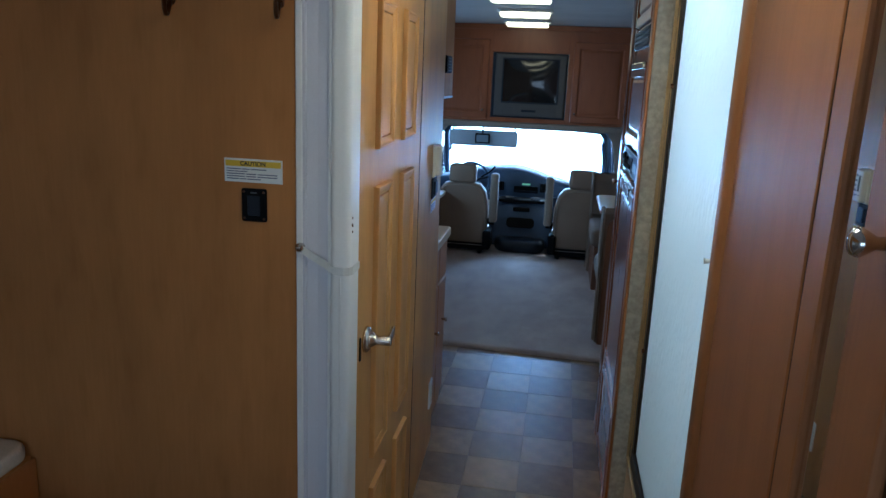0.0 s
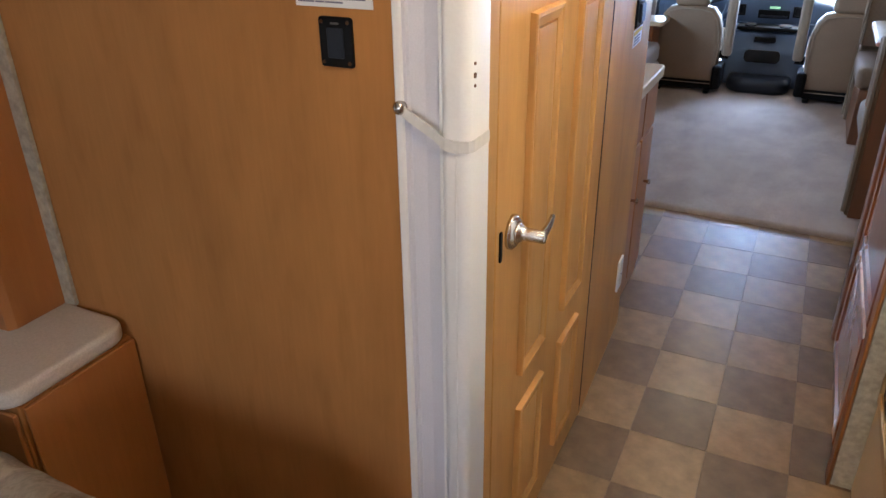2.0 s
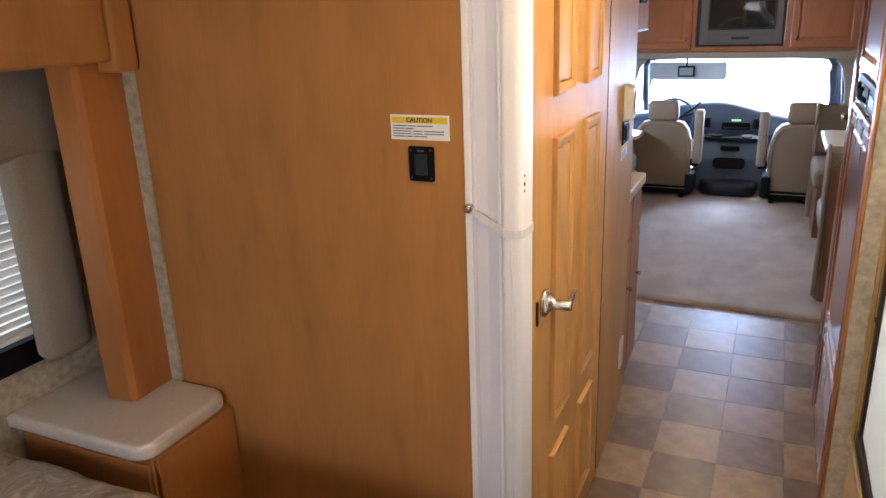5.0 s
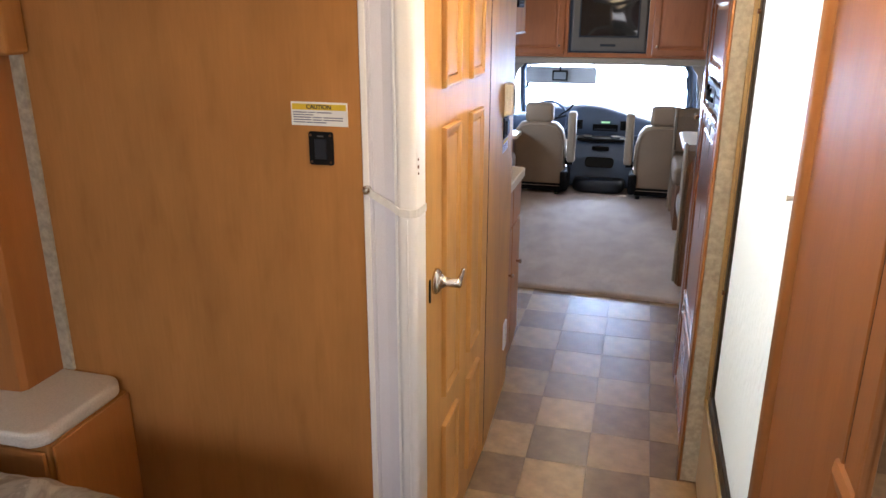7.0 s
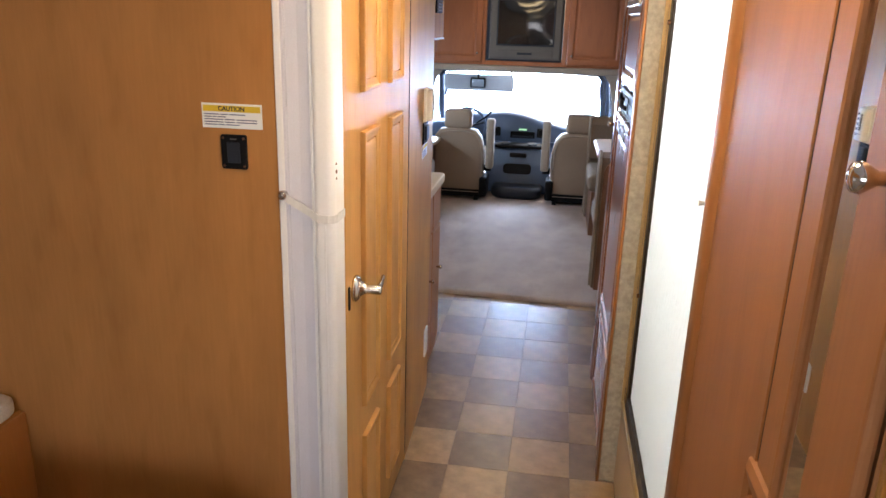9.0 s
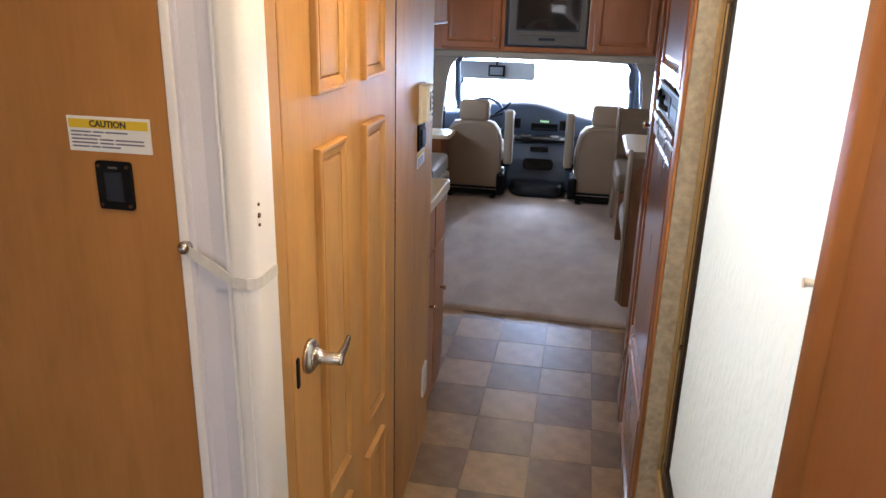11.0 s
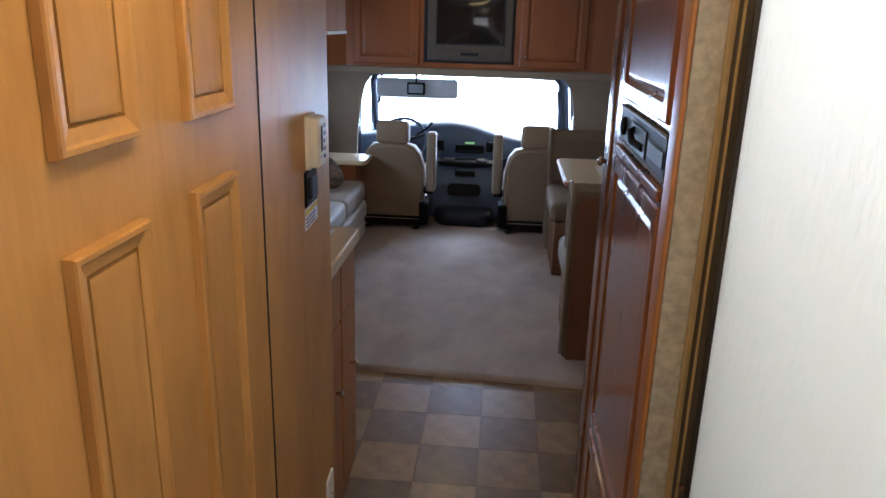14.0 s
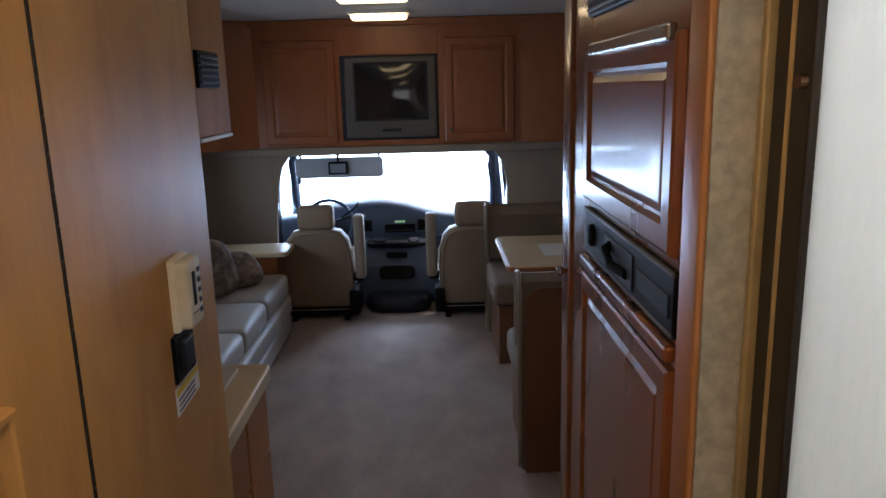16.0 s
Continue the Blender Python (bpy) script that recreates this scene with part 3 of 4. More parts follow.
for z in (0.230, 0.280):
    part("socket", slab(rounded(1.397, 1.431, z - 0.014, z + 0.014, 0.008, 3), 0.006, 0.009, 0.001, 1, swap=on_corridor), PLASTIC_CREAM, outlet)
part("screw", tube([(-0.016, 1.414, 0.255), (-0.011, 1.414, 0.255)], 0.003, 8), NICKEL, outlet)

# ---- shower on the starboard side ----
SHX = 0.772
sw_wall = box(SHX + 0.035, WALL_R, 0.935, 0.965, 0, CEIL, 0)
structure("wall_shower_front", sw_wall, FIBREGLASS, "white shower end wall")
structure("wall_shower_rear", box(0.80, WALL_R, -0.10, -0.075, 0, CEIL, 0), FIBREGLASS, "white shower end wall")
structure("wall_shower_liner", box(WALL_R - 0.02, WALL_R - 0.004, -0.1, 0.935, 0, CEIL + 0.25, 0), FIBREGLASS, "white shower surround")
structure("skylight_shaft", box(0.88, 0.9, 0.1, 0.85, CEIL, CEIL + 0.3, 0, into=box(0.9, WALL_R, 0.08, 0.1, CEIL, CEIL + 0.3, 0, into=box(0.9, WALL_R, 0.85, 0.87, CEIL, CEIL + 0.3, 0))), FIBREGLASS, "white skylight shaft over the shower")
structure("wall_shower_column", box(0.708, 0.80, 0.922, 0.956, 0, CEIL, 0.002), WALLPAPER, "mottled beige wallpapered return beside the shower")
shower = thing("shower_enclosure", (SHX, 0.4, 0), "shower with pebbled white glass door in a dark bronze frame", "shower")
part("base", box(SHX - 0.012, SHX + 0.06, -0.07, 0.924, 0, 0.305, 0.01, 2), LAMINATE, shower, "beige shower base panel")
part("glass", box(SHX + 0.003, SHX + 0.009, -0.07, 0.86, 0.37, 1.92, 0), OBSCURE, shower, "pebbled obscure glass")
part("end_jamb", box(SHX - 0.008, SHX + 0.03, -0.074, -0.030, 0.31, 1.97, 0.004, 2), FRAME_DARK, shower, "dark bronze end jamb")
part("gold_trim", box(SHX - 0.016, SHX + 0.03, 0.910, 0.921, 0.306, 2.0, 0.003, 2), FRAME_GOLD, shower, "pale gold trim")
part("jamb", box(SHX - 0.006, SHX + 0.03, 0.828, 0.910, 0.306, 1.97, 0.004, 2), FRAME_DARK, shower, "dark bronze jamb")
part("jamb_lip", box(SHX - 0.010, SHX - 0.004, 0.866, 0.871, 0.34, 1.96, 0.002), FRAME_GOLD, shower)
part("sill", box(SHX - 0.008, SHX + 0.03, -0.07, 0.906, 0.335, 0.388, 0.002, 1), FRAME_DARK, shower, "dark bronze sill")
part("sill_lip", box(SHX - 0.016, SHX - 0.006, -0.07, 0.920, 0.306, 0.334, 0.003), FRAME_GOLD, shower)
part("head", box(SHX - 0.008, SHX + 0.03, -0.07, 0.906, 1.93, 1.97, 0.004), FRAME_DARK, shower)
for z in (1.575, 0.745):
    part("roller", tube([(SHX - 0.014, 0.840, z), (SHX - 0.005, 0.840, z)], 0.007, 10), BRONZE, shower)

# wardrobe with mirrored doors
WX = 0.752
ward = thing("wardrobe", (1.05, -0.9, 0), "maple wardrobe with mirrored upper door beside the shower", "wardrobe")
part("body", box(WX + 0.002, WALL_R - 0.002, -1.75, -0.102, 0, CEIL - 0.002, 0.002), WARDWOOD, ward)
part("corner_post", slab(rounded(0.736, 0.80, -0.145, -0.078, 0.022, 6), 0, CEIL - 0.003, 0.001, 1), WARDWOOD, ward, "rounded maple corner post", True)
part("bumper", tube([(0.744, -0.092, 1.268), (0.730, -0.092, 1.268), (0.726, -0.092, 1.268)], [0.0045, 0.0045, 0.006], 10), PAPER, ward, "small white bumper")
part("side_panel", box(WX - 0.006, WX + 0.004, -0.557, -0.150, 0.02, CEIL - 0.02, 0.002), WARDWOOD, ward)
# Black strip in the door seam stands in for the shade there.
part("seam_shade", box(WX - 0.0035, WX + 0.001, -0.562, -0.558, 1.05, CEIL - 0.1, 0), PLASTIC_BLACK, ward)
part("bottom_rail", bead(-1.62, -0.540, 0.975, 1.048, [(0, 0.0), (0.004, 0.010), (0.014, 0.015), (0.030, 0.012), (0.034, 0.008)], lambda u, v, h: (WX - h, u, v)), WARDWOOD, ward)
part("top_rail", box(WX - 0.012, WX + 0.001, -1.62, -0.565, CEIL - 0.12, CEIL - 0.03, 0.004), WARDWOOD, ward)
part("side_strip", box(WX - 0.005, WX + 0.001, -0.632, -0.563, 1.045, CEIL - 0.12, 0.002), WARDWOOD, ward)
part("strip_bead", tube([(WX - 0.005, -0.636, 1.045), (WX - 0.005, -0.636, CEIL - 0.12)], 0.006, 8), WARDWOOD, ward)
for u0, u1 in ((-0.722, -0.640), (-1.53, -0.838)):
    part("mirror", box(WX - 0.003, WX + 0.001, u0, u1, 1.045, CEIL - 0.12, 0), MIRROR, ward, "mirror pane")
for u0, u1 in ((-0.828, -0.722), (-1.62, -1.53)):
    st = part("stile", box(WX - 0.014, WX + 0.001, u0, u1, 1.045, CEIL - 0.12, 0.005, 2), WARDWOOD, ward, "maple door stile")
    ky = u1 - 0.055
    part("knob", tube([(WX - 0.013, ky, 1.452), (WX - 0.022, ky, 1.452), (WX - 0.030, ky, 1.452), (WX - 0.036, ky, 1.452), (WX - 0.042, ky, 1.452), (WX - 0.045, ky, 1.452)], [0.0065, 0.006, 0.011, 0.014, 0.012, 0.004], 18), CHROME, st, "nickel knob", True)
for u0, u1 in ((-1.08, -0.59), (-1.60, -1.10)):
    for v0, v1 in ((0.10, 0.52), (0.55, 0.96)):
        part("drawer_front", bead(u0, u1, v0, v1, PANEL, lambda u, v, h: (WX - h * 1.2 - 0.003, u, v)), WARDWOOD, ward)

# ---- refrigerator cabinet ----
FX = 0.716
fridge = thing("refrigerator_cabinet", (1.05, 1.45, 0), "glossy cherry refrigerator cabinet with wood door inserts", "refrigerator")
part("body", box(FX + 0.004, WALL_R - 0.002, 0.966, 1.76, 0, CEIL - 0.002, 0.002), CHERRYSIDE, fridge)
part("end_post", slab(rounded(0.704, 0.78, 1.70, 1.81, 0.022, 6), 0, CEIL - 0.003, 0.001, 1), CHERRY, fridge, "rounded cherry end post", True)
part("edge_trim", slab(rounded(0.698, 0.708, 0.916, 0.975, 0.004, 3), 0, CEIL - 0.003, 0.001, 1), TRIMWOOD, fridge, "maple edge trim", True)
part("face_frame", box(FX - 0.004, FX + 0.006, 0.976, 1.70, 0.02, CEIL - 0.01, 0.001), CHERRY, fridge)
FD = [(0, 0.0), (0.003, 0.009), (0.008, 0.012), (0.052, 0.012), (0.060, 0.005), (0.068, 0.004), (0.085, 0.009), (0.09, 0.0095)]
FDF = [(0, 0.0), (0.003, 0.009), (0.008, 0.012), (0.038, 0.012), (0.044, 0.004), (0.050, 0.003), (0.060, 0.0075), (0.064, 0.008)]
upper = part("freezer_door", bead(1.02, 1.56, 1.358, 1.64, FDF, lambda u, v, h: (FX - 0.004 - h, u, v)), CHERRY, fridge, "cherry panel freezer door")
part("handle_strip", box(FX - 0.026, FX - 0.012, 1.03, 1.475, 1.626, 1.648, 0.004, 2), NICKEL, upper, "bright metal handle strip")
ctrl = part("control_strip", box(FX - 0.012, FX - 0.003, 1.005, 1.545, 1.256, 1.345, 0.003), PLASTIC_BLACK, fridge, "black refrigerator control strip")
part("handle_recess", box(FX - 0.015, FX - 0.011, 1.19, 1.37, 1.268, 1.325, 0.002), PLASTIC_DARK, ctrl)
part("button_row", box(FX - 0.0145, FX - 0.011, 1.02, 1.17, 1.280, 1.312, 0.002), PLASTIC_DARK, ctrl)
part("dial", tube([(FX - 0.011, 1.47, 1.300), (FX - 0.020, 1.47, 1.300), (FX - 0.024, 1.47, 1.300)], [0.022, 0.020, 0.012], 16), PLASTIC_BLACK, ctrl)
part("rim", box(FX - 0.0145, FX - 0.010, 1.005, 1.545, 1.337, 1.345, 0.002, into=box(FX - 0.0145, FX - 0.010, 1.005, 1.545, 1.256, 1.263, 0.002)), SILVER, ctrl)
part("latch", tube([(FX - 0.012, 1.33, 1.312), (FX - 0.026, 1.32, 1.306), (FX - 0.028, 1.27, 1.292), (FX - 0.014, 1.22, 1.287)], 0.008, 8), PLASTIC_BLACK, ctrl)
part("handle_lip", box(FX - 0.020, FX - 0.003, 1.01, 1.56, 1.222, 1.246, 0.006, 2), CHERRY, fridge)
part("refrigerator_door", bead(1.01, 1.575, 0.452, 1.214, FDF, lambda u, v, h: (FX - 0.004 - h, u, v)), CHERRY, fridge, "cherry panel refrigerator door")
part("drawer_front", bead(1.01, 1.575, 0.06, 0.425, FDF, lambda u, v, h: (FX - 0.004 - h, u, v)), CHERRY, fridge)
part("upper_door", bead(1.02, 1.56, 1.775, CEIL - 0.05, FDF, lambda u, v, h: (FX - 0.004 - h, u, v)), CHERRY, fridge)
vent = part("vent", box(FX - 0.014, FX - 0.003, 1.02, 1.54, 1.697, 1.765, 0.003), PLASTIC_BLACK, fridge, "black vent")
for k in range(4):
    part("slat", box(FX - 0.018, FX - 0.013, 1.03, 1.53, 1.705 + k * 0.015, 1.711 + k * 0.015, 0.001), SILVER, vent)
part("knob", tube([(0.702, 1.705, 1.172), (0.692, 1.705, 1.172), (0.684, 1.705, 1.172), (0.676, 1.705, 1.172)], [0.006, 0.006, 0.014, 0.008], 12), NICKEL, fridge, smooth=True)

# ---- galley ----
GX = -0.048
galley = thing("galley_cabinet", (-0.5, 1.73, 0), "cherry galley base cabinet beside the bathroom wall", "cabinet")
part("body", box(-1.2, GX - 0.012, 1.512, 1.945, 0, 0.830, 0.002), TRIMWOOD, galley)
for u0, u1 in ((1.525, 1.725), (1.74, 1.94)):
    d = part("door", box(GX - 0.013, GX - 0.002, u0, u1, 0.06, 0.64, 0.003, 2), TRIMWOOD, galley)
    ky = u0 + 0.12
    part("knob", tube([(GX - 0.003, ky, 0.44), (GX + 0.010, ky, 0.44), (GX + 0.018, ky, 0.44), (GX + 0.024, ky, 0.44)], [0.005, 0.005, 0.012, 0.007], 12), NICKEL, d, smooth=True)
    part("drawer_front", box(GX - 0.013, GX - 0.002, u0, u1, 0.652, 0.82, 0.003, 2), TRIMWOOD, galley)
ctop = slab(rounded(-1.22, -0.036, 1.512, 1.968, 0.02, 5, (0, 0, 1, 0)), 0.832, 0.875, 0.008, 3)
solo("countertop", ctop, LAMINATE, "cream laminate galley countertop with wooden edge", "countertop")
sinkcover = slab(rounded(-0.55, -0.105, 1.55, 1.925, 0.03, 5), 0.876, 0.888, 0.005, 2)
solo("sink_cover", sinkcover, SOLID_SURFACE, "pale sink cover lying on the galley countertop", "sink cover")
uc = thing("overhead_galley_cabinet", (-0.4, 1.62, 1.488), "maple overhead galley cabinet with dark grille", "cabinet")
part("body", box(-0.9, -0.026, 1.512, 1.738, 1.495, CEIL - 0.002, 0.004, 2), MAPLE, uc)
part("light_strip", box(-0.9, -0.024, 1.52, 1.739, 1.487, 1.4945, 0.001), PAPER, uc)
part("grille", box(-0.028, -0.019, 1.518, 1.656, 1.588, 1.657, 0.003), PLASTIC_BLACK, uc, "dark square grille")
for k in range(5):
    part("slat", box(-0.020, -0.016, 1.528, 1.646, 1.596 + k * 0.012, 1.601 + k * 0.012, 0.001), PLASTIC_DARK, uc)

# ---- ceiling lights ----


def ceiling_light(x, y, w, glow, skirt=False):
    """A surface light; with a skirt, for the added unseen lamps, its lens sits inside a deep rim and shines downwards
    only.
    """
    t = thing("ceiling_light", (x, y, CEIL - 0.05), "lit rectangular ceiling light with a white rim, added out of view where skirted", "ceiling light", "ceiling lights")
    part("rim", slab(rounded(x - w / 2 - 0.02, x + w / 2 + 0.02, y - 0.10, y + 0.10, 0.03, 4), CEIL - 0.022, CEIL - 0.001, 0.006, 2), PAPER, t)
    if skirt:
        ring = box(x - w / 2 - 0.018, x + w / 2 + 0.018, y - 0.098, y - 0.086, CEIL - 0.058, CEIL - 0.020, 0.002)
        box(x - w / 2 - 0.018, x + w / 2 + 0.018, y + 0.086, y + 0.098, CEIL - 0.058, CEIL - 0.020, 0.002, into=ring)
        for sx in (-1, 1):
            box(x + sx * (w / 2 + 0.006), x + sx * (w / 2 + 0.018), y - 0.086, y + 0.086, CEIL - 0.058, CEIL - 0.020, 0.002, into=ring)
        part("skirt", ring, PAPER, t, "white skirt added round the lens to shape its light")
    part("lens", slab(rounded(x - w / 2, x + w / 2, y - 0.08, y + 0.08, 0.03, 4), CEIL - 0.05, CEIL - 0.02, 0.012, 3), glow, t, "warm glowing lens")
    return t


for lx, ly, lw in ((0.17, 2.85, 0.34), (0.14, 3.85, 0.34), (0.11, 4.80, 0.34)):
    ceiling_light(lx, ly, lw, GLOW)
# Two lamps out of view, added to light corridor door and bedroom partition.
ceiling_light(0.36, 0.40, 0.30, FILL_HALL, True)
ceiling_light(0.40, -0.50, 0.30, FILL_NEAR, True)

# ---- overhead front cabinet with television ----
over = thing("overhead_cabinet", (0.1, 5.7, 1.194), "cherry overhead cabinet across the cab opening", "cabinet")
for bx0, bx1, bz0, bz1 in ((-1.2, -0.20, 1.194, CEIL - 0.003), (0.465, 1.4, 1.194, CEIL - 0.003), (-0.20, 0.465, 1.194, 1.232), (-0.20, 0.465, 1.80, CEIL - 0.003)):
    part("carcass", box(bx0, bx1, BULK + 0.004, BULK + 0.40, bz0, bz1, 0.002), CHERRYSIDE, over)
for u0, u1 in ((-0.722, -0.232), (0.505, 0.985)):
    d = part("door", bead(u0, u1, 1.212, 1.905, FD, lambda u, v, h: (u, BULK + 0.003 - h, v)), CHERRYSIDE, over, "cherry raised-panel door")
    kx = u1 - 0.04 if u0 < 0 else u0 + 0.04
    part("knob", tube([(kx, BULK - 0.015, 1.292), (kx, BULK - 0.03, 1.292), (kx, BULK - 0.036, 1.292)], [0.006, 0.011, 0.006], 10), NICKEL, d, smooth=True)
for sx in (-1, 1):
    a, b, deep = (-0.78, -1.2, 0.30) if sx < 0 else (1.03, 1.4, 0.05)
    corner = slab([(a, BULK + 0.003), (b, BULK - deep), (b, BULK + 0.002), (a, BULK + 0.0035)], 1.194, CEIL - 0.003, 0)
    part("corner_unit", corner, CHERRYSIDE, over)
part("crown", box(-1.2, 1.4, BULK - 0.012, BULK + 0.003, CEIL - 0.05, CEIL - 0.004, 0.005, 2), CHERRYSIDE, over)
tv = thing("television", (0.14, 5.3, 1.233), "silver tube television with a dark screen in the overhead cabinet", "television")
part("bezel", bead(-0.172, 0.452, 1.246, 1.788, [(0, 0.0), (0.004, 0.009), (0.012, 0.013), (0.045, 0.013)], lambda u, v, h: (u, BULK + 0.004 - h, v)), SILVER, tv)
part("surround", bead(-0.110, 0.392, 1.362, 1.752, [(0, 0.0), (0.006, 0.006), (0.012, 0.004)], lambda u, v, h: (u, BULK - 0.0095 - h, v)), PLASTIC_DARK, tv)
sc = bmesh.new()
g = [[sc.verts.new((-0.097 + 0.476 * i / 12, BULK - 0.014 - 0.012 * (1 - (i / 6 - 1) ** 2) * (1 - (j / 5 - 1) ** 2), 1.376 + 0.362 * j / 10)) for i in range(13)] for j in range(11)]
for j in range(10):
    for i in range(12):
        sc.faces.new((g[j][i], g[j][i + 1], g[j + 1][i + 1], g[j + 1][i]))
part("screen", sc, SCREEN, tv, "dark curved glass screen", True)
part("speaker_strip", box(-0.10, 0.38, BULK - 0.013, BULK - 0.008, 1.270, 1.325, 0.004), SILVER, tv)
part("badge", box(0.075, 0.205, BULK - 0.0155, BULK - 0.012, 1.288, 1.308, 0.001), PLASTIC_DARK, tv)
part("cabinet", box(-0.1985, 0.4635, BULK + 0.006, BULK + 0.36, 1.2335, 1.7985, 0.001), PLASTIC_DARK, tv)

# ---- cab: windscreen, dash, engine cover, seats ----
CAB_SIZE, CAB_X, CAB_BACK = 0.965, 0.12, -0.065


def cab_thing(name, at, label, category, group="", kind=""):
    """A thing of the cab, laid out at nominal size and set to the narrower cab behind the bulkhead."""
    e = thing(name, at, label, category, group, kind)
    e.location = (CAB_X + (at[0] - CAB_X) * CAB_SIZE, at[1] * CAB_SIZE + CAB_BACK, at[2] * CAB_SIZE)
    e.scale = (CAB_SIZE,) * 3
    return e


ws = cab_thing("windscreen", (0.1, 6.3, 0.5), "wide raked windscreen, blown out by daylight", "windscreen", kind="structure")


def rake(u, v, h):
    """u across, v from 0 at the bottom to 1 at the top of the raked screen."""
    return (0.095 + u * (0.85 - 0.045 * v), 6.62 - 0.56 * v + h + 0.10 * (1 - u * u), 0.50 + 0.655 * v)


wg = bmesh.new()
gg = [[wg.verts.new(rake(-1 + 2 * i / 16, j / 6, 0)) for i in range(17)] for j in range(7)]
for j in range(6):
    for i in range(16):
        wg.faces.new((gg[j][i], gg[j][i + 1], gg[j + 1][i + 1], gg[j + 1][i]))
bmesh.ops.solidify(wg, geom=wg.faces[:], thickness=0.005)
wgl = part("glass", wg, CLEAR, ws, smooth=True)
wgl.visible_shadow = False
rim = tube([rake(-1, 0, -0.02), rake(-1, 0.5, -0.02), rake(-0.99, 0.9, -0.02), rake(-0.93, 1.0, -0.02), rake(-0.5, 1.02, -0.02), rake(0, 1.02, -0.02), rake(0.5, 1.02, -0.02), rake(0.93, 1.0, -0.02), rake(0.99, 0.9, -0.02), rake(1, 0.5, -0.02), rake(1, 0, -0.02)], 0.028, 8)
part("surround", rim, PLASTIC_DARK, ws, "dark windscreen surround", True)

for sx in (-1, 1):
    cx = 0.11
    cf = cab_thing("cab_door", (cx + sx * 0.88, 5.9, -0.2), "slate cab door with a bright side window", "car door", "cab doors", "structure")
    part("window_frame", tube([(cx + sx * 0.80, 5.60, 1.20), (cx + sx * 0.835, 5.66, 1.10), (cx + sx * 0.865, 5.72, 0.85), (cx + sx * 0.88, 5.78, 0.45)], 0.018, 8), PLASTIC_DARK, cf, smooth=True)
    part("pillar_trim", tube([(cx + sx * 0.80, 6.10, 1.20), (cx + sx * 0.835, 6.28, 0.98), (cx + sx * 0.87, 6.48, 0.70), (cx + sx * 0.89, 6.58, 0.45)], [0.03, 0.034, 0.04, 0.05], 8), PLASTIC_GREY, cf, smooth=True)
    part("grab_handle", tube([(cx + sx * 0.775, 6.12, 1.06), (cx + sx * 0.765, 6.14, 1.02), (cx + sx * 0.785, 6.24, 0.90), (cx + sx * 0.80, 6.28, 0.88)], 0.012, 8), PLASTIC_DARK, cf, smooth=True)
    sp_ = part("pane", box(cx + sx * 0.853, cx + sx * 0.857, 5.57, 6.5, 0.46, 1.2, 0), CLEAR, cf)
    sp_.visible_shadow = False
    part("panel", box(cx + sx * 0.86, cx + sx * 0.92, 5.62, 6.6, 0.02, 0.46, 0.02, 2), PLASTIC_GREY, cf)
visor = cab_thing("sun_visor", (-0.35, 6.0, 0.95), "grey sun visor folded down behind the windscreen", "sun visor")
part("flap", slab(rounded(-0.66, 0.03, 0.955, 1.115, 0.03, 5), 0, 0.02, 0.006, 2, swap=lambda a, b, c: (a, 6.0 + c, b + 0.0 * a)), VISOR, visor)
part("pivot", tube([(-0.62, 6.01, 1.11), (-0.62, 6.01, 1.22)], 0.008, 8), PLASTIC_BLACK, visor)
part("pivot", tube([(0.0, 6.01, 1.10), (0.0, 6.01, 1.22)], 0.008, 8), PLASTIC_BLACK, visor)
mon = cab_thing("rear_view_monitor", (-0.32, 5.96, 1.0), "small dark rear-view monitor hanging at the windscreen", "monitor")
part("case", box(-0.395, -0.245, 5.95, 5.985, 0.985, 1.085, 0.008, 2), PLASTIC_BLACK, mon)
part("screen", box(-0.38, -0.26, 5.946, 5.951, 1.0, 1.07, 0.002), plain("pale_lcd", (0.30, 0.36, 0.42), 0.15, bumpy=0.0), mon)
part("bracket", tube([(-0.32, 5.97, 1.08), (-0.32, 5.99, 1.21)], 0.008, 8), PLASTIC_BLACK, mon)

dash = cab_thing("dashboard", (0.05, 6.2, 0), "slate blue dashboard with rounded instrument hood", "dashboard")
db = bmesh.new()
secs = []
N = 24
for i in range(N + 1):
    u = i / N
    x = -0.93 + 1.93 * u
    hood = math.exp(-((x - 0.02) / 0.36) ** 2) * 0.14 + math.exp(-((x + 0.40) / 0.22) ** 2) * 0.06
    top = 0.635 + hood
    front = 5.98 - 0.06 * math.exp(-((x - 0.1) / 0.35) ** 2)
    ring = [(6.68, 0.50), (6.4, top - 0.03), (6.15, top), (front + 0.03, top - 0.02), (front, top - 0.07), (front - 0.01, top - 0.20), (front + 0.06, 0.32), (front + 0.2, 0.2), (6.68, 0.2)]
    secs.append([db.verts.new((x, yy, zz)) for yy, zz in ring])
for a, b in zip(secs, secs[1:]):
    for k in range(len(a)):
        db.faces.new((a[k], a[(k + 1) % len(a)], b[(k + 1) % len(a)], b[k]))
db.faces.new(secs[0])
db.faces.new(secs[-1])
part("body", db, PLASTIC_GREY, dash, smooth=True)
part("clock", box(0.11, 0.19, 5.893, 5.92, 0.598, 0.613, 0.002), LCD, dash, "green clock display")
part("radio", box(0.03, 0.27, 5.90, 5.92, 0.52, 0.585, 0.004), PLASTIC_BLACK, dash)
for kx in (-0.12, 0.34):
    part("vent", bead(kx - 0.05, kx + 0.05, 0.53, 0.62, [(0, 0), (0.005, 0.012), (0.014, 0.012), (0.018, 0.002)], lambda u, v, h: (u, 5.925 - h, v)), PLASTIC_BLACK, dash)
